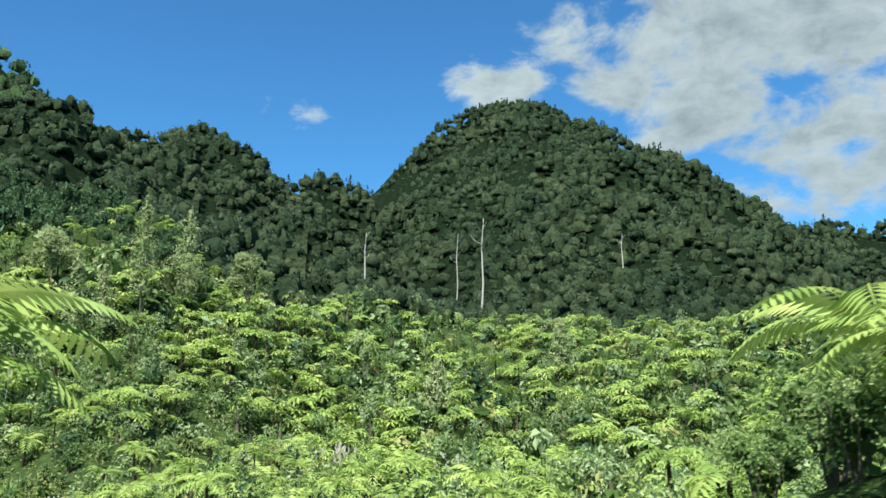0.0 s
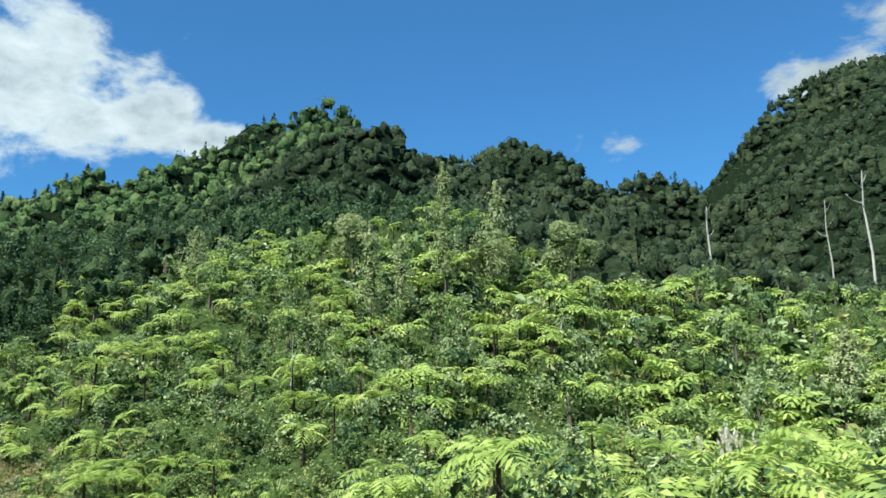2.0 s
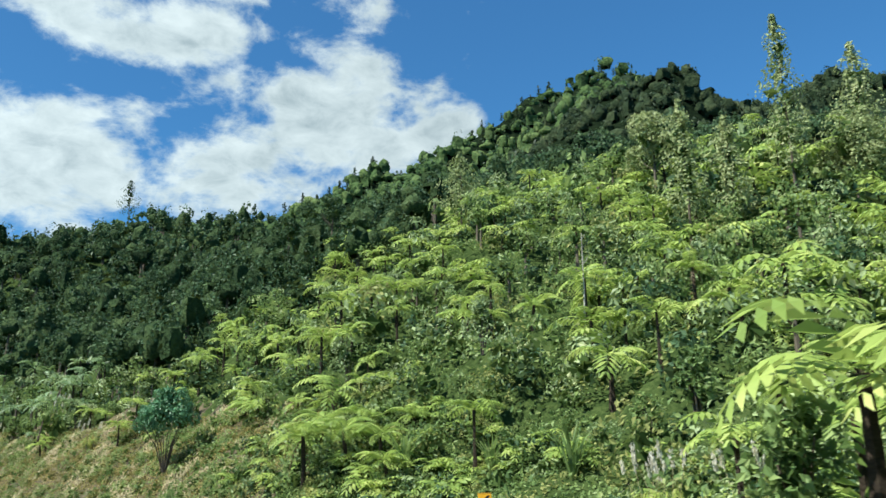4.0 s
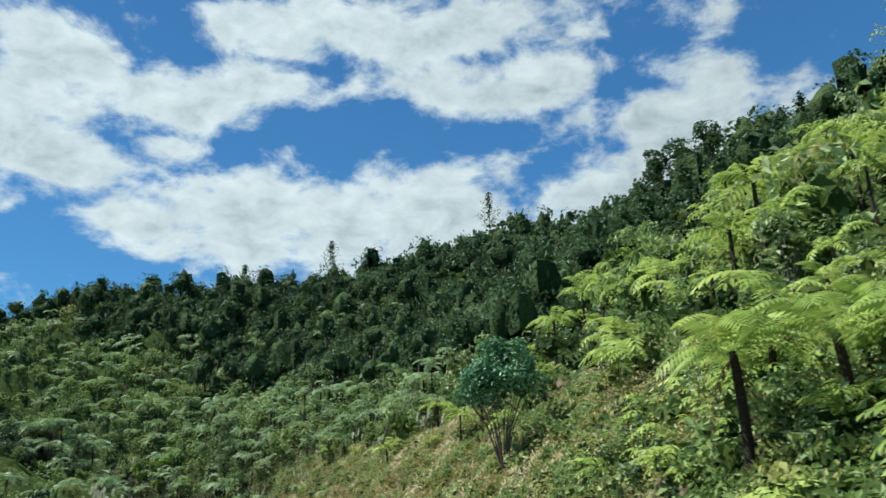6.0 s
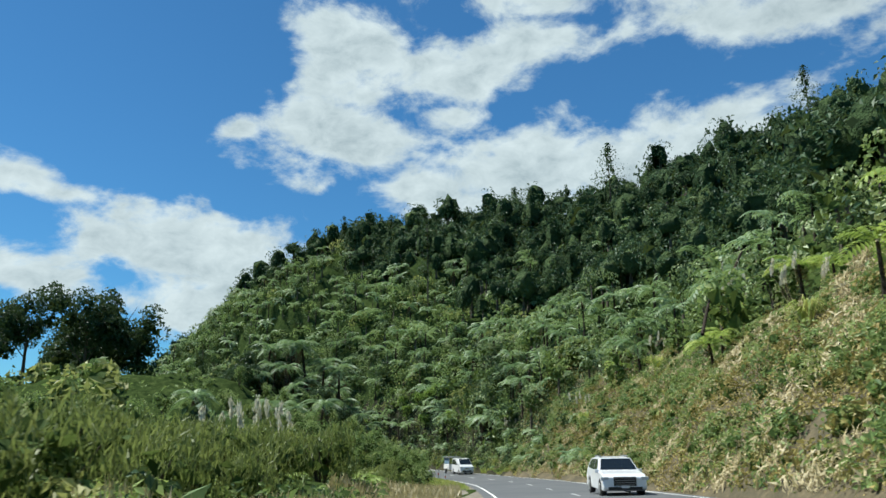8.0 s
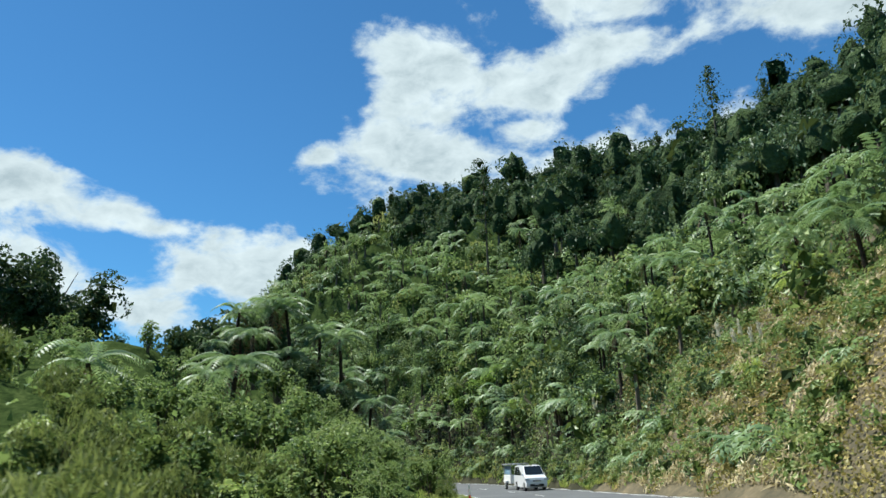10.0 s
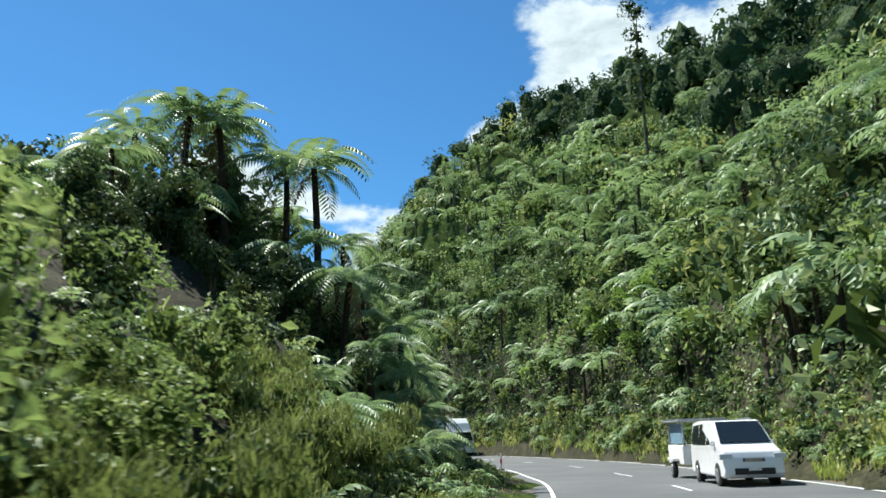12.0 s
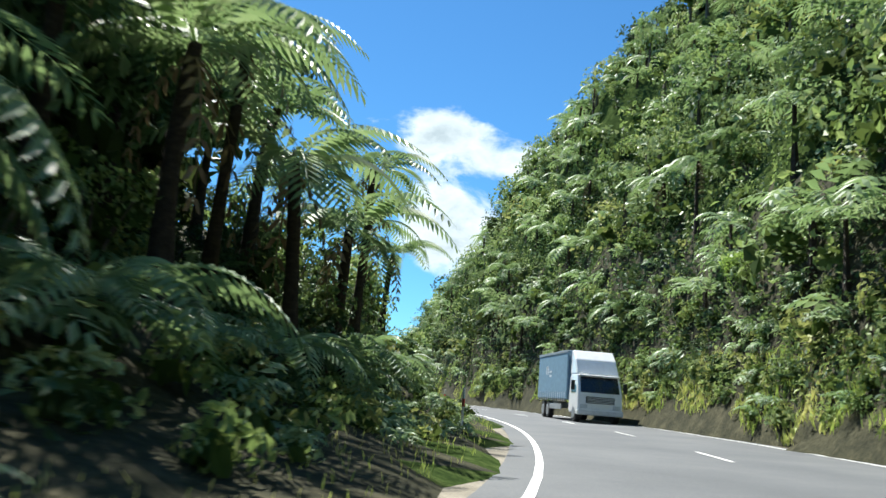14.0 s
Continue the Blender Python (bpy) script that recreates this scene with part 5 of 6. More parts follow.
def big_trees():
    r = random.Random(5)

    def branched(tall, seed):
        q = random.Random(seed)
        out = [([(0, 0, -0.5), (0.1, 0, tall * 0.4), (0.2, 0.1, tall * 0.75)], 0.035 * tall * 0.5 + 0.1, 0.08)]
        for i in range(6):
            a, z0 = q.uniform(0, 6.283), tall * q.uniform(0.3, 0.6)
            d = tall * q.uniform(0.15, 0.26)
            out.append(([(0.1, 0, z0), (0.6 * d * math.cos(a), 0.6 * d * math.sin(a), z0 + tall * 0.12), (d * math.cos(a), d * math.sin(a), z0 + tall * 0.26)], 0.10, 0.03))
        return out

    def crowns(tall, wide, n, seed):
        q = random.Random(seed)
        return [(wide * q.uniform(-1, 1), wide * q.uniform(-1, 1), tall * q.uniform(0.4, 0.86), wide * q.uniform(0.5, 0.8), q.uniform(0.8, 1.2)) for _ in range(n)] + [(0, 0, tall * 0.86, wide * 0.6, 1.1)]

    wide = [leafy("broadleaf_tree", "large dark broad-crowned tree beyond the roadside bushes", "tree", "roadside trees", crowns(17, 4.2, 12, k), WOODS, CORE_DEEP_SHADE, branched(17, k), BARK, k, leaf=0.5, count=380) for k in (31, 32)]
    for x, y, top, s in ((-197.8, 23.5, 29.6, 1.05), (-191, 24.5, 28, 0.95), (-204, 19, 27, 0.9), (-184, 20, 27, 0.95), (-213, 9, 25, 0.9), (-176, 14, 26, 1.0), (-167, 12, 24, 0.95), (-232, -4, 23, 0.8)):
        put(wide[r.randint(0, 1)], USED, x, y, ground_at(x, y) - 0.5, r.uniform(0, 6), max(0.6, (top - ground_at(x, y)) / 18.5))
    # pale slender trees and the round one above the fern slope
    def slim(tall, k, rad):
        root = thing("slender_tree", "tall slender grey-green tree standing above the ferns", "tree", "slope trees")
        h = Heap()
        h.add(*limb_shape([(0, 0, -0.5), (0.15, 0, tall * .5), (0.05, 0, tall * .97)], 0.16, 0.03))
        part("trunk", h.mesh("trunk", BARK, True), None, root)
        lv, heart = conifer_shape(tall, rad * 1.6, 1900, 0.36, tiers=11)
        crown = part("crown", link_mesh("crown", *lv, PALE), None, root)
        part("inner_leaves", link_mesh("inner_leaves", *heart, CORE_SHADE), None, crown)
        return root
    for x, y, top, tall, rad, k in ((-60.0, 153.4, 60.6, 20, 1.7, 41), (-56.9, 170.9, 61.9, 17, 2.0, 42), (-65.3, 137.4, 46, 14, 1.5, 43), (-62, 141, 44, 12, 1.6, 44), (-102.4, 140.4, 51.5, 11, 2.2, 45), (-1.3, 159, 28, 9, 1.8, 46), (28, 186, 39, 11, 1.8, 47)):
        t = slim(tall, k, rad)
        z = ground_at(x, y)
        put(t, USED, x, y, z - 0.3, 0.0, (top - z) / tall if 0.6 < (top - z) / tall < 1.6 else 1.0)
    for x, y, top, rad, k in ((-43.3, 171.5, 53.1, 5.4, 51), (-57.5, 167.4, 52.6, 6.2, 52), (-78.7, 154.4, 54.6, 4.6, 50), (-140.5, 144.8, 56, 3.0, 53), (-135, 132, 47.6, 2.4, 54), (-145, 143, 55, 3.2, 55)):
        z = ground_at(x, y)
        tall = max(6.0, top - z)
        t = leafy("round_tree", "rounded leafy tree with a full crown above the slope", "tree", "slope trees", [(0, 0, tall - rad * 0.9, rad * 0.8, 1.0), (rad * .5, 0, tall - rad * 1.4, rad * .6, 1.0), (-rad * .5, rad * .3, tall - rad * 1.5, rad * .6, 1.0)],
                  PALE if k < 53 else WOODS, CORE_SHADE, branched(tall * 0.8, k)[:5], BARK, k, leaf=0.5, count=850 if k < 53 else 420)
        put(t, USED, x, y, z - 0.3, 0.0, 1.0)
    # the open-crowned tree that leans out of the ridge forest
    z = ground_at(-251, 66)
    t = leafy("ridge_tree", "tall open-crowned tree leaning out of the ridge forest", "tree", "slope trees", [(-1.2, -0.6, 53.2 - z, 1.6, 0.7), (0.9, 0.5, 51.2 - z, 1.4, 0.8), (-0.4, 0.2, 48.6 - z, 1.7, 0.9), (0.2, 0.0, 45.8 - z, 1.9, 1.0), (-0.1, 0.3, 42.8 - z, 2.0, 1.0), (0.3, -0.2, 39.8 - z, 2.0, 1.0)], WOODS, CORE_DEEP_SHADE,
              [([(0, 0, -0.5), (0.3, 0.1, (49 - z) * 0.6), (-0.2, 0, 49 - z)], 0.22, 0.1), ([(-0.2, 0, 49 - z), (-0.8, -0.3, 51 - z), (-1.4, -0.6, 53.4 - z)], 0.1, 0.03), ([(0.1, 0, 47.5 - z), (0.7, 0.3, 49.5 - z), (1.0, 0.5, 51.4 - z)], 0.09, 0.03)], BARK, 56, leaf=0.34, count=150)
    put(t, USED, -251, 66, z, 0.0, 1.0)
    # the round bush at the top of the brown bank, on a sheaf of bare stems
    t = leafy("round_bush", "round blue-green bush on a sheaf of bare stems on the bank", "bush", "", [(0, 0, 3.9, 1.7, 1.1), (1.2, 0.3, 3.4, 1.2, 1.0), (-1.2, -0.3, 3.5, 1.2, 1.0), (0.2, 0.1, 4.7, 1.1, 1.0), (0.4, -1.1, 3.4, 1.1, 1.0)], BLUE_GREEN, CORE_SHADE, [(p, 0.045, 0.015) for p, _, _ in fan(13, 2.0, 3.5, 61)], BARK, 61, leaf=0.22, count=820)
    put(t, USED, -98.8, 96.3, 7.5, 0.3, 1.32)
    # dark crest trees with tiered tufts
    for x, y, top, tall, k in ((-284.5, 163, 100, 17, 71), (-269.8, 108.6, 75, 16, 72), (-243.5, 129.1, 68, 9, 73), (-312, 85.5, 78.5, 11, 74), (-276.5, 120, 74, 9, 75), (-297.2, 17, 56.5, 8, 76), (-316, 10, 60.5, 8, 77), (-283.8, 41.6, 58, 8, 78), (-330.6, -12.8, 47.5, 8, 79)):
        root = thing("conifer_tree", "dark tiered native conifer on the crest of the hill", "conifer", "crest trees")
        z = ground_at(x, y)
        size = max(tall, min(top - z, 24))
        crest = min(size, 15.0)
        lv, heart = conifer_shape(crest, crest * 0.34, 900, 0.44, tiers=8)
        lv, heart = [(p + np.array([0, 0, size - crest]), f) for p, f in (lv, heart)]
        trunk = Heap()
        trunk.add(*limb_shape([(0, 0, -1), (0.1, 0, size * .5), (0, 0, size * .95)], 0.25, 0.04))
        part("trunk", trunk.mesh("trunk", BARK, True), None, root)
        crown = part("crown", link_mesh("crown", *lv, WOODS), None, root)
        part("inner_leaves", link_mesh("inner_leaves", *heart, CORE_DEEP_SHADE), None, crown)
        root.matrix_basis = pose(x, y, max(z, top - size))


BLUE_GREEN = leaf_material("blue_green_leaves", [(0.05, 0.15, 0.06), (0.09, 0.23, 0.10), (0.14, 0.31, 0.14)], through_light=0.15, gloss=0.5)
big_trees()


def dead_trees():
    for x, y, z0, z1, r0, k in ((13.2, 268, 62, 82.5, 0.55, 1), (-26.4, 255.3, 58, 74.5, 0.5, 2), (70, 300, 72, 84, 0.4, 3), (5, 300, 76, 84, 0.35, 4), (-32.4, 194.7, 36, 41.8, 0.42, 5), (-44.9, 145, 24.5, 31, 0.16, 6), (-38.5, 146, 25, 30, 0.14, 7), (-63.6, 115, 21, 26, 0.12, 8)):
        q = random.Random(k)
        r0 = r0 * 0.75
        root = thing("dead_tree", "bare bleached dead trunk standing among the forest", "dead tree", "dead trees")
        h = Heap()
        z0 = min(z0, ground_at(x, y))
        t = z1 - z0
        h.add(*limb_shape([(0, 0, 0), (0.02 * t, 0, t * 0.4), (0.01 * t, 0.02 * t, t * 0.75), (0.03 * t, 0, t)], r0, r0 * 0.35, sides=7))
        part("trunk", h.mesh("trunk", BARK_PALE, True), None, root)
        for i in range(4):
            a = q.uniform(0, 6.28)
            zz = t * q.uniform(0.6, 0.95)
            l = t * 0.09
            b = Heap()
            b.add(*limb_shape([(0.015 * t, 0, zz), (l * 0.6 * math.cos(a), l * 0.6 * math.sin(a), zz + l * 0.4), (l * math.cos(a), l * math.sin(a), zz + l)], r0 * 0.28, r0 * 0.1))
            part("branch", b.mesh("branch", BARK_PALE, True), None, root)
        root.matrix_basis = pose(x, y, z0)
        if k < 5:          # living crowns crowd round the foot of the far ones
            px = np.array([x + q.uniform(-4, 4) for _ in range(7)])
            py = np.array([y - q.uniform(1.0, 7.0) for _ in range(7)])
            at = np.stack([px, py, height(px, py) + 3.0], 1)
            heaps["far_dome"].spread(DOMES[k], at, px, np.tile([2.2, 2.2, 3.6], (7, 1)))
            drop("far", "far_core", TREES_HIGH, at, px, np.tile([1.9, 1.9, 3.0], (7, 1)))


dead_trees()


def plume_grass(plumes, seed, tall=2.4):
    r = random.Random(seed)
    np_r = np.random.RandomState(seed)
    root = thing("plume_grass", "clump of tall plume grass with cream feathery heads", "pampas grass", "plume grasses")
    v, f = [], []
    for i in range(90):
        a, l = r.uniform(0, 6.283), r.uniform(0.8, 1.6)
        d = np.array([math.cos(a), math.sin(a), 0.0])
        s = np.array([-d[1], d[0], 0]) * 0.02
        p = [d * 0.1, d * l * 0.35 + np.array([0, 0, l * 0.8]), d * l * 0.85 + np.array([0, 0, l * 0.55])]
        for k in range(2):
            n0 = len(v)
            v += [p[k] + s, p[k] - s, p[k + 1] - s * (0.2 if k else 1), p[k + 1] + s * (0.2 if k else 1)]
            f.append((n0, n0 + 1, n0 + 2, n0 + 3))
    part("leaves", link_mesh("leaves", v, f, GRASS), None, root)
    for i in range(plumes):
        a, d = r.uniform(0, 6.283), r.uniform(0.2, 1.2)
        x, y, z = d * math.cos(a), d * math.sin(a), tall * r.uniform(0.8, 1.1)
        h = Heap()
        h.add(*limb_shape([(x * .2, y * .2, 0), (x * .7, y * .7, z * .6), (x, y, z)], 0.012, 0.006, sides=4))
        stalk = part("stalk", h.mesh("stalk", STRAW), None, root)
        h = Heap()
        t = np_r.uniform(0, 1, 40)
        p = np.stack([x + np_r.normal(size=40) * 0.035 + 0.10 * t, y + np_r.normal(size=40) * 0.05, z - 0.1 + t * 0.6], 1)
        h.quads(leaf_quads(p, np_r.normal(size=(40, 3)), 0.22, aspect=0.28, up=1.8))
        part("plume", h.mesh("plume", PLUME), None, stalk)
    return root


PAMPAS = [plume_grass(5, 1), plume_grass(7, 2)]
for x, y, s in ((-145.8, 101.5, 1.2), (-147.2, 102.6, 1.3), (-144.4, 100.6, 1.0), (-149, 103, 1.1), (-125.1, 70.6, 1.15), (-128.0, 71.6, 1.1), (-133.5, 69.6, 1.0), (-42.9, 91.0, 0.8), (-44.5, 92.0, 0.75), (-38.5, 88.6, 0.8),
                (-14.9, 107, 1.6), (-13.2, 108, 1.6), (-0.5, 110, 1.6), (-125, 98.8, 1.0), (-157.5, 97.2, 0.9), (-163, 91, 0.8), (-187.5, 83.6, 0.7)):
    put(rr.choice(PAMPAS), USED, x, y, ground_at(x, y), rr.uniform(0, 6), s)


def white_weed(seed):
    """A tall roadside weed with clusters of white flowers."""
    r = random.Random(seed)
    np_r = np.random.RandomState(seed)
    root = thing("flowering_weed", "tall roadside weed with clusters of white flowers", "wildflower", "flowering weeds")
    lv = leaf_quads(np_r.normal(size=(150, 3)) * np.array([0.3, 0.3, 0.25]) + np.array([0, 0, 0.55]), np_r.normal(size=(150, 3)) + np.array([0, 0, 0.6]), 0.16)
    part("leaves", link_mesh("leaves", lv, quad_faces(150), OLIVE), None, root)
    for i in range(4):
        a, d, z = r.uniform(0, 6.283), r.uniform(0.05, 0.45), r.uniform(0.9, 1.35)
        x, y = d * math.cos(a), d * math.sin(a)
        h = Heap()
        h.add(*limb_shape([(x * .2, y * .2, 0), (x * .6, y * .6, z * .6), (x, y, z)], 0.012, 0.006, sides=4))
        stem = part("stem", h.mesh("stem", GRASS), None, root)
        p = np_r.normal(size=(22, 3)) * np.array([0.04, 0.04, 0.02]) + np.array([x, y, z])
        fl = leaf_quads(p, np_r.normal(size=(22, 3)) * 0.5 + np.array([0, 0, 1.0]), 0.075, aspect=0.9)
        part("flower_head", link_mesh("flower_head", fl, quad_faces(22), PLUME), None, stem)
    return root


WEED = [white_weed(1), white_weed(2)]
for x, y, s in ((-80.6, 79.6, 1.0), (-81.4, 78.9, 0.95), (-83.0, 78.4, 1.05), (-84.3, 77.6, 1.0), (-86.2, 77.4, 1.2), (-84.0, 76.4, 1.1), (-87.6, 75.4, 1.2), (-90.2, 75.2, 1.3), (-93.0, 74.2, 1.2)):
    put(rr.choice(WEED), USED, x, y, ground_at(x, y), rr.uniform(0, 6), s)


def flax(seed):
    r = random.Random(seed)
    root = thing("flax", "flax bush with long sword-shaped green leaves", "flax", "flax bushes")
    for i in range(26):
        a, l, lean = r.uniform(0, 6.283), r.uniform(1.3, 2.1), r.uniform(0.15, 0.6)
        d, s = np.array([math.cos(a), math.sin(a), 0]), np.array([-math.sin(a), math.cos(a), 0]) * 0.05
        p = [d * 0.08, d * l * lean * 0.5 + np.array([0, 0, l * 0.6]), d * l * lean * 1.3 + np.array([0, 0, l * 0.95])]
        v = [p[0] + s * .6, p[0] - s * .6, p[1] - s, p[1] + s, p[2] - s * .1, p[2] + s * .1]
        part("leaf", link_mesh("leaf", v, [(0, 1, 2, 3), (3, 2, 4, 5)], BUSH), None, root)
    return root


FLAX = flax(3)
for x, y, s in ((-59.6, 99.0, 1.3), (-52, 97, 1.2), (-66, 97.5, 1.1), (6, 120, 1.6)):
    put(FLAX, USED, x, y, ground_at(x, y) - 0.1, rr.uniform(0, 6), s)

LABELS = {"fern": ("tree_ferns", FERN, "many bright green tree ferns crowding the sunlit hillside", "tree ferns"),
          "deep_fern": ("tree_ferns", FERN_DARK, "many deep green tree ferns clinging to the steep hillside", "tree ferns"),
          "fern_trunk": ("fern_trunks", FERN_BARK, "dark slender trunks of the hillside tree ferns", "trunks"),
          "trunk": ("tree_trunks", BARK, "grey brown trunks of the hillside trees", "trunks"),
          "bush": ("shrubs", BUSH, "dense mid-green shrubs covering the hillside", "shrubs"),
          "olive": ("shrubs", OLIVE, "yellowish olive shrubs among the tree ferns", "shrubs"),
          "dim": ("shrubs", WOODS, "dark leafy shrubs between the ferns, recess shade put into their colour", "shrubs"),
          "grey": ("shrubs", BUSH_GREY, "grey-green shrubs among the ferns", "shrubs"),
          "woods": ("woods", WOODS, "dark green native forest on the upper hill", "forest"),
          "far": ("far_woods", WOODS_FAR_SHADED, "forest on the distant mountains, cloud shadow painted into its dark green", "forest"),
          "far_dome": ("far_woods", CANOPY_FAR_SHADED, "dense forest canopy on distant mountains, cloud shadow painted dark into it", "forest"),
          "ridge_dome": ("woods", CANOPY_RIDGE, "solid dark crowns of the ridge forest", "forest"),
          "flank_dome": ("far_woods", CANOPY_FLANK_LIT, "forest canopy on the mountain flank, sunlight painted into its paler green", "forest"),
          "core": ("inner_foliage", CORE_SHADE, "inner foliage of the hillside shrubs, crown shade painted into its green", "foliage"),
          "core_dark": ("inner_foliage", CORE_DEEP_SHADE, "inner foliage of the upper forest, shade painted into its dark green", "foliage"),
          "far_core": ("inner_foliage", CORE_DEEP_SHADE, "inner foliage of the mountain forest, shade painted into its dark green", "foliage"),
          "dry": ("dry_creeper", DRY, "tan and yellow dry creeper on the cut bank", "creeper"),
          "carpet": ("undergrowth", BUSH, "low green undergrowth on the hillside", "undergrowth"),
          "grass": ("grass", GRASS, "green and yellowing grass beside the road", "grass"),
          "straw": ("dry_grass", STRAW, "pale dry grass on the verge and bank", "grass")}
for key, (name, mat, label, category) in LABELS.items():
    heaps[key].link(name, mat, label, category, smooth=key.endswith("dome"))

# ---------------------------------------------------------------- signs, posts, rocks, vehicles
YELLOW = plain_material("sign_yellow", (0.85, 0.42, 0.02), rough=0.45, dirt=0.03)
BLACK = plain_material("matt_black", (0.012, 0.012, 0.013), rough=0.5)
WHITE_PAINT = plain_material("white_car_paint", (0.80, 0.81, 0.82), rough=0.25, coat=0.6, dirt=0.03)
OFF_WHITE = plain_material("white_plastic", (0.72, 0.72, 0.70), rough=0.5, dirt=0.06)
RED = plain_material("red_band", (0.55, 0.03, 0.02), rough=0.4)
GLASS = plain_material("dark_window", (0.012, 0.016, 0.018), rough=0.06)
RUBBER = plain_material("tyre_rubber", (0.02, 0.02, 0.02), rough=0.8)
ALLOY = plain_material("alloy", (0.45, 0.46, 0.47), rough=0.35, metal=0.9)
STEEL = plain_material("galvanised_steel", (0.42, 0.43, 0.43), rough=0.5, metal=0.7, dirt=0.12)
CURTAIN = plain_material("blue_grey_curtain", (0.16, 0.27, 0.36), rough=0.55, dirt=0.10)
LAMP_GLASS = plain_material("headlamp_glass", (0.55, 0.58, 0.60), rough=0.1)
PALE_MARK = plain_material("pale_marks", (0.62, 0.66, 0.70), rough=0.5)


def box_bm(x0, x1, y0, y1, z0, z1, bevel=0.0, segments=2):
    bm = bmesh.new()
    bmesh.ops.create_cube(bm, size=1.0, matrix=Matrix.Translation(((x0 + x1) / 2, (y0 + y1) / 2, (z0 + z1) / 2)) @ Matrix.Diagonal((x1 - x0, y1 - y0, z1 - z0, 1)))
    if bevel:
        bmesh.ops.bevel(bm, geom=bm.edges[:], offset=bevel, segments=segments, affect="EDGES", profile=0.5)
    return bm


def prism_bm(outline, thick, half, bevel=0.0):
    """A side outline (x, z) pushed out to both sides; half(z) gives the half width."""
    bm = bmesh.new()
    a = [bm.verts.new((x, half(z), z)) for x, z in outline]
    b = [bm.verts.new((x, -half(z), z)) for x, z in outline]
    bm.faces.new(a)
    bm.faces.new(b[::-1])
    n = len(outline)
    for i in range(n):
        bm.faces.new((a[i], b[i], b[(i + 1) % n], a[(i + 1) % n]))
    bmesh.ops.recalc_face_normals(bm, faces=bm.faces[:])
    if bevel:
        bmesh.ops.bevel(bm, geom=bm.edges[:], offset=bevel, segments=2, affect="EDGES", profile=0.5)
    return bm


def pane_bm(corners, thick=0.012):
    """A thin plate with four corners, a little raised."""
    bm = bmesh.new()
    c = [Vector(p) for p in corners]
    n = (c[1] - c[0]).cross(c[2] - c[0]).normalized() * thick
    lo = [bm.verts.new(p) for p in c]
    hi = [bm.verts.new(p + n) for p in c]
    bm.faces.new(hi)
    bm.faces.new(lo[::-1])
    for i in range(4):
        bm.faces.new((lo[i], lo[(i + 1) % 4], hi[(i + 1) % 4], hi[i]))
    return bm


def disc_bm(r, w, inner=0.0, segments=20, bevel=0.02):
    """A wheel-like drum with its axis along y."""
    bm = bmesh.new()
    bmesh.ops.create_cone(bm, cap_ends=True, segments=segments, radius1=r, radius2=r, depth=w, matrix=Matrix.Rotation(radians(90), 4, "X"))
    if bevel:
        rim = [e for e in bm.edges if abs(e.verts[0].co.y - e.verts[1].co.y) < 1e-5]
        bmesh.ops.bevel(bm, geom=rim, offset=bevel, segments=2, affect="EDGES", profile=0.5)
    return bm


def add_wheel(parent, x, y, r, w):
    tyre = part("wheel", disc_bm(r, w, bevel=0.035), RUBBER, parent, "black rubber tyre")
    tyre.matrix_basis = pose(x, y, r)
    side = 1 if y > 0 else -1
    rim = part("rim", disc_bm(r * 0.66, 0.03, segments=16, bevel=0.008), ALLOY, tyre, "alloy rim")
    rim.matrix_basis = pose(0, side * (w / 2 + 0.002), 0)


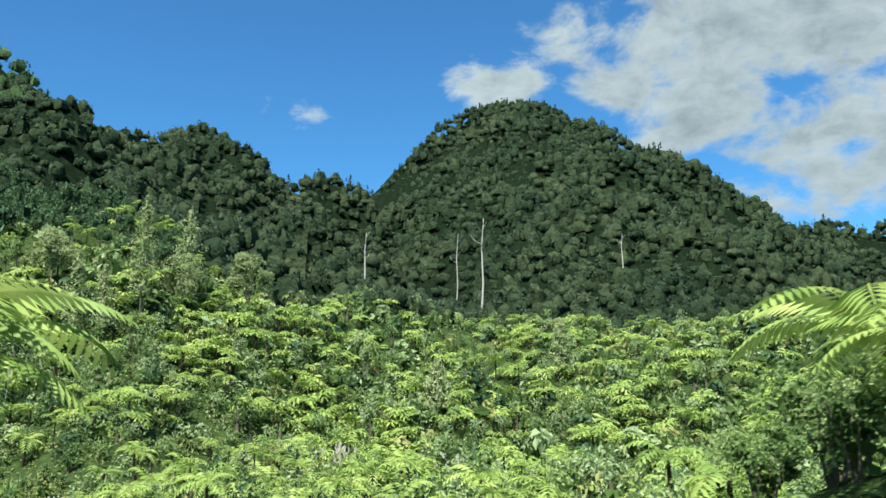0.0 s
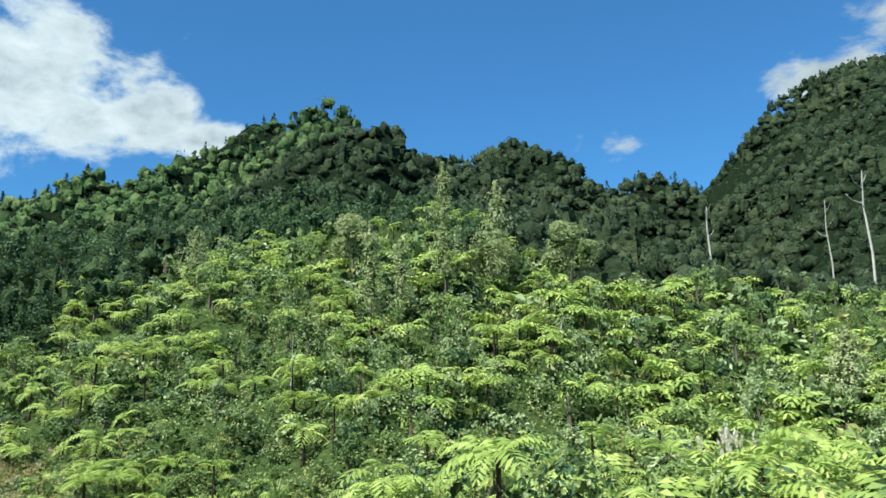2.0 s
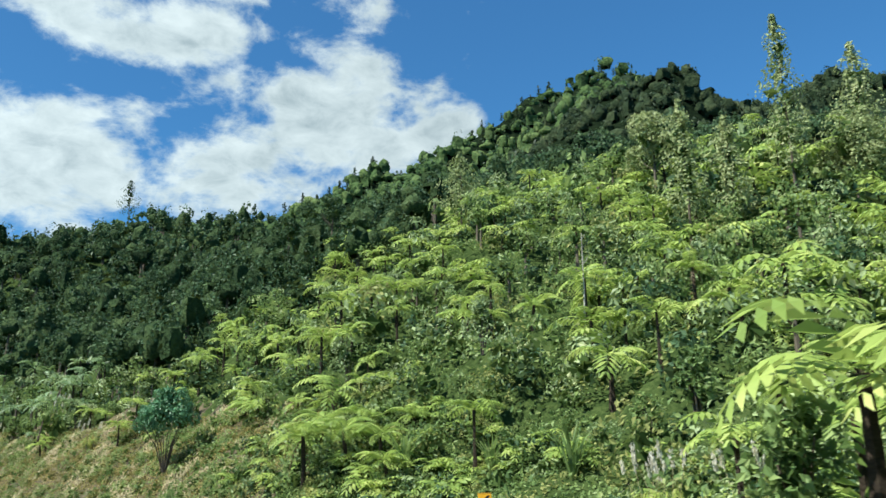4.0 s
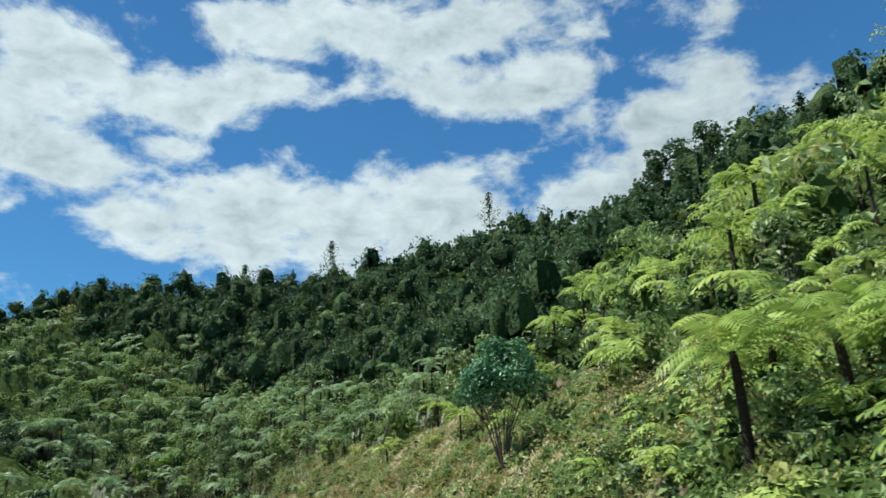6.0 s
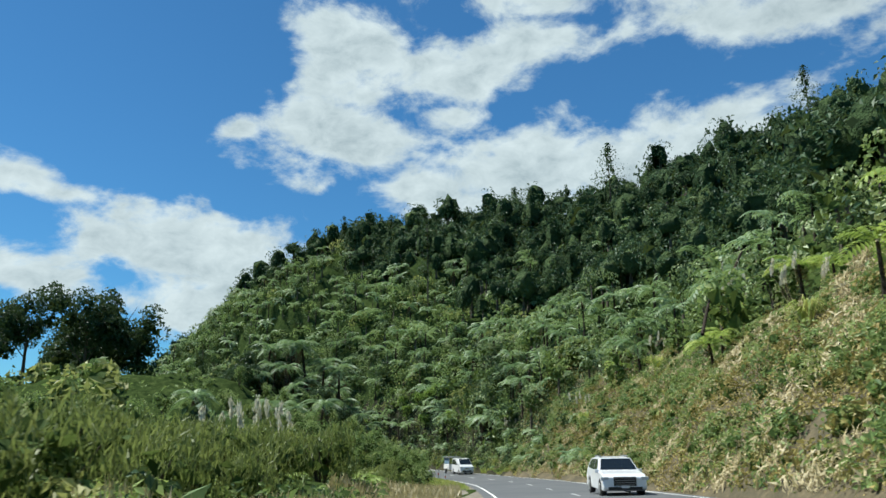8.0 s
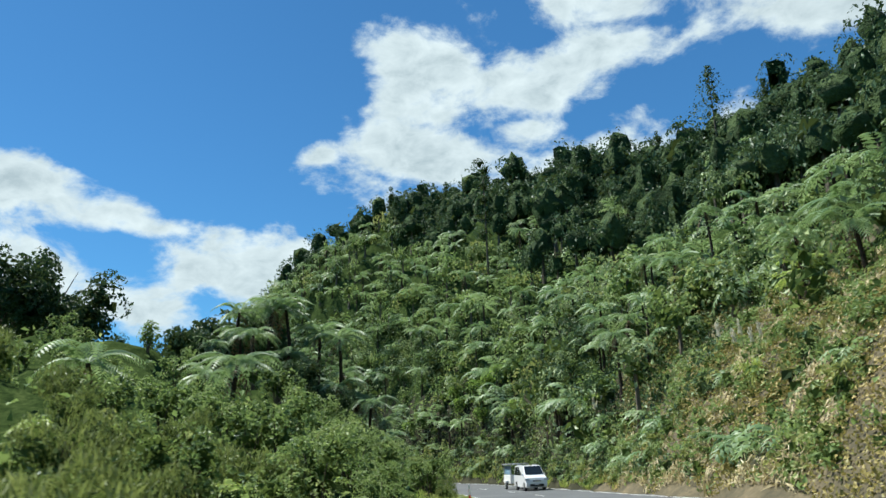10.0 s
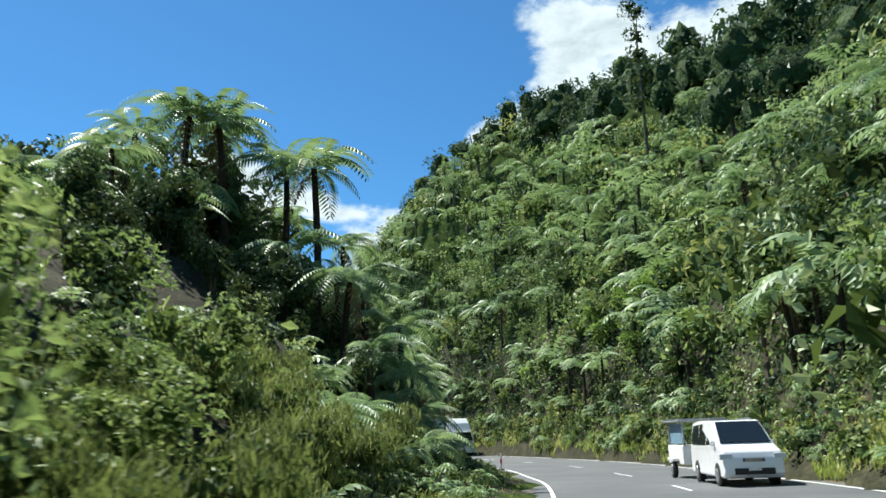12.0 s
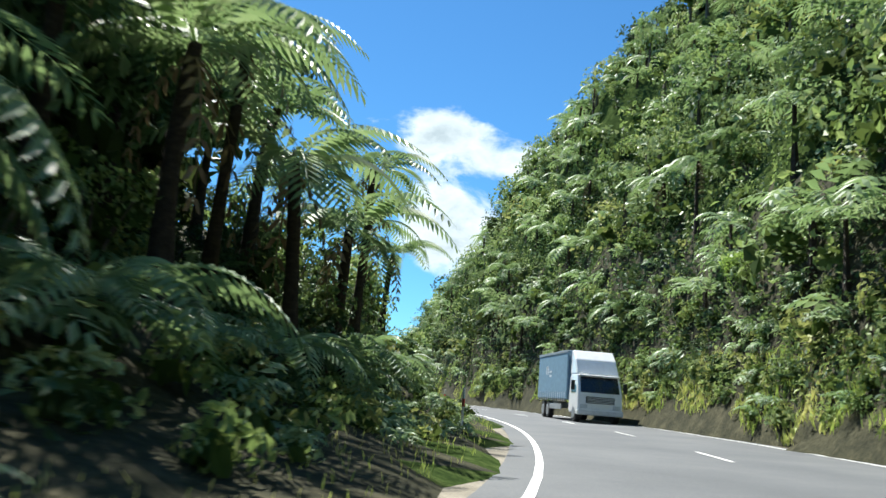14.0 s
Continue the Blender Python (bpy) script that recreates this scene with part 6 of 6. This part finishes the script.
def car(name, label, outline, half, glass_front, glass_sides, wheels, lamps, grille, bumper, roof_rails=False, mirrors=(1.0, 1.05)):
    root = thing(name, label, name.replace("_", " "))
    part("body", prism_bm(outline, 0, half, 0.06), WHITE_PAINT, root)
    (x0, z0), (x1, z1) = glass_front
    w0, w1 = half(z0) - 0.09, half(z1) - 0.07
    part("windscreen", pane_bm([(x0, -w0, z0), (x0, w0, z0), (x1, w1, z1), (x1, -w1, z1)], 0.03), GLASS, root, "dark windscreen")
    for s in (1, -1):
        for pts in glass_sides:
            q = [(x, s * (half(z) - 0.003), z) for x, z in pts]
            part("side_window", pane_bm(q if s > 0 else q[::-1], 0.015), GLASS, root, "dark side window")
        mx, mz = mirrors
        part("mirror", box_bm(mx - 0.06, mx + 0.08, s * (half(mz) + 0.02) - 0.10, s * (half(mz) + 0.02) + 0.10, mz - 0.02, mz + 0.14, 0.03), WHITE_PAINT, root)
        lx, lz, lw, lh = lamps
        part("headlight", box_bm(lx - 0.1, lx + 0.035, s * (half(lz) - 0.08) - lw / 2, s * (half(lz) - 0.08) - lw / 2 + lw - 0.05 * s * 0 , lz - lh / 2, lz + lh / 2, 0.02), LAMP_GLASS, root, "clear headlight")
    gx, gz, gw, gh = grille
    g = part("grille", box_bm(gx - 0.05, gx + 0.03, -gw / 2, gw / 2, gz - gh / 2, gz + gh / 2, 0.02), BLACK, root, "black grille")
    for i in range(4):
        z = gz - gh / 2 + gh * (i + 0.5) / 4
        part("bar", box_bm(gx + 0.02, gx + 0.04, -gw / 2 + 0.05, gw / 2 - 0.05, z - 0.008, z + 0.008), ALLOY, g)
    bx, bz, bw, bh = bumper
    part("lower_intake", box_bm(bx - 0.05, bx + 0.02, -bw / 2, bw / 2, bz - bh / 2, bz + bh / 2, 0.02), BLACK, root, "black lower intake")
    part("number_plate", box_bm(bx + 0.02, bx + 0.035, -0.18, 0.18, bz + 0.02, bz + 0.13, 0.004), OFF_WHITE, root, "plain white plate")
    for x, y, r, w in wheels:
        add_wheel(root, x, y, r, w)
        arch = disc_bm(r * 1.14, 0.03, bevel=0)
        o = part("wheel_arch", arch, BLACK, root, "black wheel arch")
        o.matrix_basis = pose(x, (half(0.6) + 0.004 - 0.015) * (1 if y > 0 else -1), r * 1.03)
    if roof_rails:
        top = max(z for _, z in outline)
        for s in (1, -1):
            part("roof_rail", box_bm(-1.6, 0.2, s * 0.62 - 0.02, s * 0.62 + 0.02, top - 0.02, top + 0.05, 0.012), ALLOY, root)
    return root


def oncoming(root, x, u=4.9):
    """Sets a vehicle down in the far lane, heading back along the road."""
    p, a = road_place(float(np.interp(-x, -ROAD[:, 0], ARC)), u)
    root.matrix_basis = Matrix.Translation(p) @ pose(0, 0, 0, 0, 0, math.degrees(a) - 90)
    return root


suv = car("suv", "white suv with a large dark grille driving on the road",
          [(-2.48, .35), (-2.5, .78), (-2.40, 1.12), (-1.98, 1.64), (-.8, 1.73), (.3, 1.67), (1.12, 1.13), (2.15, 1.02), (2.44, .88), (2.5, .42), (2.3, .28), (-2.3, .28)],
          lambda z: 0.97 if z < 1.05 else 0.97 - 0.38 * (z - 1.05), ((1.06, 1.17), (.36, 1.62)),
          [[(.92, 1.15), (.28, 1.58), (-.45, 1.62), (-.45, 1.14)], [(-.55, 1.14), (-.55, 1.62), (-1.75, 1.58), (-2.05, 1.2)]],
          [(1.52, .86, .37, .26), (1.52, -.86, .37, .26), (-1.5, .86, .37, .26), (-1.5, -.86, .37, .26)], (2.42, .82, .34, .16), (2.48, .70, 1.0, .40), (2.5, .40, 1.5, .14), True)
oncoming(suv, -125.5, 4.75)

van = car("van", "white people-carrier van towing a small trailer",
          [(-2.3, .32), (-2.34, 1.1), (-2.2, 1.92), (-1.5, 1.98), (.75, 1.95), (1.66, 1.22), (2.2, 1.04), (2.33, .8), (2.36, .4), (2.2, .26), (-2.2, .26)],
          lambda z: 0.86 if z < 1.1 else 0.86 - 0.17 * (z - 1.1), ((1.62, 1.27), (.84, 1.89)),
          [[(1.45, 1.22), (.72, 1.84), (.15, 1.86), (.15, 1.2)], [(.05, 1.2), (.05, 1.86), (-1.0, 1.86), (-1.0, 1.2)], [(-1.08, 1.2), (-1.08, 1.86), (-2.05, 1.82), (-2.18, 1.22)]],
          [(1.45, .77, .32, .22), (1.45, -.77, .32, .22), (-1.4, .77, .32, .22), (-1.4, -.77, .32, .22)], (2.28, .88, .36, .16), (2.33, .78, .62, .10), (2.36, .46, 1.15, .18), True, (1.25, 1.2))
oncoming(van, -189.0, 4.95)


def make_trailer():
    root = thing("trailer", "small white box trailer with a rack roof on posts", "trailer")
    part("box", box_bm(-1.2, 1.2, -.8, .8, .5, 1.2, 0.03), OFF_WHITE, root)
    part("mudguard", box_bm(-.5, .5, .8, 1.02, .62, .74, 0.03), OFF_WHITE, root)
    part("mudguard", box_bm(-.5, .5, -1.02, -.8, .62, .74, 0.03), OFF_WHITE, root)
    for x in (-1.12, 1.12):
        for y in (-.74, .74):
            part("post", box_bm(x - .03, x + .03, y - .03, y + .03, 1.2, 2.06, 0.006), STEEL, root)
    roof = part("roof", box_bm(-1.3, 1.3, -.9, .9, 2.05, 2.12, 0.02), STEEL, root, "grey rack roof")
    for i in range(7):
        part("slat", box_bm(-1.3 + .4 * i, -1.18 + .4 * i, -.9, .9, 2.115, 2.17, 0.008), STEEL, roof)
    part("drawbar", box_bm(1.2, 2.4, -.05, .05, .42, .52, 0.01), STEEL, root)
    part("canvas", box_bm(-1.1, 1.1, -.70, -.66, 1.25, 2.0, 0.01), CURTAIN, root)
    for y in (-.9, .9):
        add_wheel(root, 0, y, .3, .18)
    return root


oncoming(make_trailer(), -193.5, 4.95)


def make_truck():
    root = thing("truck", "white cab-over truck with a blue-grey curtain-sided box", "truck")
    cab = part("cab", prism_bm([(-.1, .55), (-.1, 2.35), (.1, 2.5), (1.35, 2.45), (1.78, 1.45), (1.85, .6), (1.7, .45), (.1, .45)], 0, lambda z: 1.18 if z < 1.6 else 1.18 - .08 * (z - 1.6), 0.07), WHITE_PAINT, root)
    part("windscreen", pane_bm([(1.755, -1.02, 1.52), (1.755, 1.02, 1.52), (1.42, .98, 2.30), (1.42, -.98, 2.30)], 0.03), GLASS, cab, "dark windscreen")
    part("visor", box_bm(1.34, 1.62, -1.08, 1.08, 2.34, 2.42, 0.03), OFF_WHITE, cab)
    for s in (1, -1):
        q = [(1.45, s * 1.17, 1.5), (1.2, s * 1.12, 2.2), (.4, s * 1.12, 2.2), (.4, s * 1.17, 1.5)]
        part("side_window", pane_bm(q if s > 0 else q[::-1], 0.02), GLASS, cab, "dark side window")
        part("mirror", box_bm(1.5, 1.6, s * 1.38 - .1, s * 1.38 + .1, 1.6, 2.1, 0.03), BLACK, cab)
        part("headlight", box_bm(1.78, 1.88, s * .85 - .18, s * .85 + .18, .72, .92, 0.02), LAMP_GLASS, cab, "clear headlight")
        part("step", box_bm(.9, 1.5, s * 1.12 - .05, s * 1.12 + .05, .40, .55, 0.02), OFF_WHITE, cab)
    g = part("grille", box_bm(1.76, 1.86, -.75, .75, .98, 1.32, 0.02), BLACK, cab, "dark grille")
    for i in range(4):
        part("bar", box_bm(1.85, 1.875, -.7, .7, 1.02 + .075 * i, 1.045 + .075 * i), OFF_WHITE, g)
    part("bumper", box_bm(1.70, 1.92, -1.2, 1.2, .38, .66, 0.05), OFF_WHITE, cab)
    part("number_plate", box_bm(1.92, 1.935, -.18, .18, .46, .58, 0.004), OFF_WHITE, cab, "plain white plate")
    part("roof_fairing", prism_bm([(-.1, 2.45), (-.1, 3.72), (.15, 3.74), (.75, 3.25), (1.25, 2.5), (1.25, 2.45)], 0, lambda z: 1.12 - .03 * (z - 2.45), 0.06), WHITE_PAINT, root, "tall white roof fairing")
    body = part("box_body", box_bm(-7.6, -.35, -1.24, 1.24, 1.12, 3.74, 0.04), CURTAIN, root, "blue-grey curtain-sided box")
    part("headboard", box_bm(-.36, -.28, -1.22, 1.22, 1.12, 3.72, 0.02), CURTAIN, body)
    for s in (1, -1):
        part("top_rail", box_bm(-7.62, -.33, s * 1.25 - .02, s * 1.25 + .02, 3.62, 3.76, 0.01), STEEL, body)
        for i in range(14):
            x = -7.3 + .5 * i
            part("strap", box_bm(x, x + .05, s * 1.25 - .012, s * 1.25 + .012, 1.0, 1.5, 0.004), PALE_MARK, body, "pale webbing strap")
        for x, w, z, h in ((-5.4, .18, 2.5, .5), (-5.0, .18, 2.5, .5), (-4.55, .5, 2.6, .12), (-4.55, .5, 2.35, .12)):
            part("marking", box_bm(x, x + w, s * 1.246 - .006, s * 1.246 + .006, z, z + h), PALE_MARK, body, "pale unreadable marking")
    part("chassis", box_bm(-7.4, 1.4, -.45, .45, .62, .98, 0.02), BLACK, root, "black chassis")
    part("side_guard", box_bm(-4.4, -1.6, 1.14, 1.2, .55, .85, 0.01), STEEL, root)
    part("side_guard", box_bm(-4.4, -1.6, -1.2, -1.14, .55, .85, 0.01), STEEL, root)
    for x in (1.0, -5.0, -6.2):
        for y in (1.02, -1.02):
            add_wheel(root, x, y, .48, .30)
    return root


oncoming(make_truck(), -233.5, 4.9)


def chevron_sign(at, towards, board=0.75):
    root = thing("chevron_sign", "yellow curve warning sign with a black chevron arrow", "road sign", "chevron signs")
    b = part("board", box_bm(-board / 2, board / 2, -.012, .012, 0, board * 1.15, 0.02), YELLOW, root, "yellow sign board")
    bm = bmesh.new()
    w, h = board, board * 1.15
    pts = [(.20, .86), (-.28, .5), (.20, .14), (.42, .14), (-.02, .5), (.42, .86)]
    for x, z in ((p[0] * w, p[1] * h) for p in pts):
        bm.verts.new((x, -.016, z))
    bm.verts.ensure_lookup_table()
    v = bm.verts
    f = [bm.faces.new((v[0], v[1], v[4], v[5])), bm.faces.new((v[1], v[2], v[3], v[4]))]
    ext = bmesh.ops.extrude_face_region(bm, geom=f)
    for e in ext["geom"]:
        if isinstance(e, bmesh.types.BMVert):
            e.co.y -= .004
    part("chevron", bm, BLACK, b, "black chevron pointing along the curve")
    part("border", box_bm(-board / 2 + .01, board / 2 - .01, -.0165, -.013, h - .04, h - .025), BLACK, b)
    part("post", box_bm(-.04, .04, .02, .10, -2.2, board * 1.05, 0.008), OFF_WHITE, root)
    d = Vector(towards) - Vector(at)
    root.matrix_basis = Matrix.Translation(at) @ pose(0, 0, 0, 0, 0, math.degrees(math.atan2(d.y, d.x)) + 90)
    return root


chevron_sign((-56.3, 94.8, 5.66), (-36, 70, 6), 0.74)
chevron_sign((-3.3, 50.2, 11.9), (-3.5, 25, 12), 0.74)


def marker_post(x, y, sink=0.0):
    root = thing("marker_post", "slim white roadside marker post with a red band", "marker post", "marker posts")
    part("post", box_bm(-.05, .05, -.012, .012, -.2, .95, 0.008), OFF_WHITE, root)
    part("band", box_bm(-.052, .052, -.015, .015, .55, .72, 0.003), RED, root, "red reflective band")
    root.matrix_basis = pose(x, y, max(min(ground_at(x, y), 0.6), -0.05) - 0.02 - sink, 0, 0, 60)
    return root


for x, y in ((-195.8, 67.3), (-213.0, 57.3), (-231.5, 41.2), (-102.5, 79.8), (-158, 78.2), (-165.5, 76.8)):
    marker_post(x, y)


def boulder(x, y, z, r, seed):
    bm = bmesh.new()
    bmesh.ops.create_icosphere(bm, subdivisions=3, radius=1.0)
    for v in bm.verts:
        n = noise.fractal(v.co * 1.1 + Vector((seed * 3.7, 0, 0)), 0.8, 2.0, 4)
        v.co *= 1 + 0.38 * n
        v.co.z *= 0.75
    me = bpy.data.meshes.new("rock")
    bm.to_mesh(me)
    bm.free()
    me.materials.append(ROCK)
    ob = new("rock", me)
    tagged(ob, "weathered brown-grey rock at the foot of the bank", "rock", "rocks")
    z = min(z, ground_at(x, y) + 0.25 * r[2])
    ob.matrix_basis = pose(x, y, z, 0, 0, seed * 70) @ Matrix.Diagonal((*r, 1))


for k, (x, y, z, r) in enumerate(((-207.5, 74.3, .2, (1.1, .9, 1.0)), (-211.2, 72.0, .4, (1.3, 1.0, 0.9)), (-204.8, 75.3, .2, (0.8, .7, .7)), (-201, 78, .8, (.9, .8, .7)), (-196.5, 79.8, .7, (.8, .6, .6)), (-189, 82.6, .9, (1.0, .7, .8)),
                                (-180, 85.2, 1.0, (1.0, .8, .8)), (-168, 89.2, 1.6, (1.0, .8, .8)), (-160, 91, 1.8, (1.1, .8, .9)), (-141, 94, 2.6, (1.2, .7, .9)), (-129, 94.8, 3.0, (1.2, .8, 1.0)), (-118, 95.4, 3.2, (1.0, .7, .8)))):
    boulder(x, y, z, r, k + 1)


def fallen_trunk(a, b, r0):
    root = thing("fallen_trunk", "dark leaning fern trunk lying across the bank", "fallen trunk", "fallen trunks")
    h = Heap()
    a, b = np.array(a, float), np.array(b, float)
    h.add(*limb_shape([b - a * 0 - a, (b - a) * 0.5 + np.array([0, 0, .15]), (0, 0, 0)], r0, r0 * .7, sides=7))
    part("trunk", h.mesh("trunk", FERN_BARK, True), None, root)
    root.matrix_basis = pose(*a)


fallen_trunk((-141.5, 98.6, 14.2), (-136.8, 96.6, 10.6), 0.12)
fallen_trunk((-150.5, 103.5, 19.0), (-146.2, 101, 15.4), 0.12)
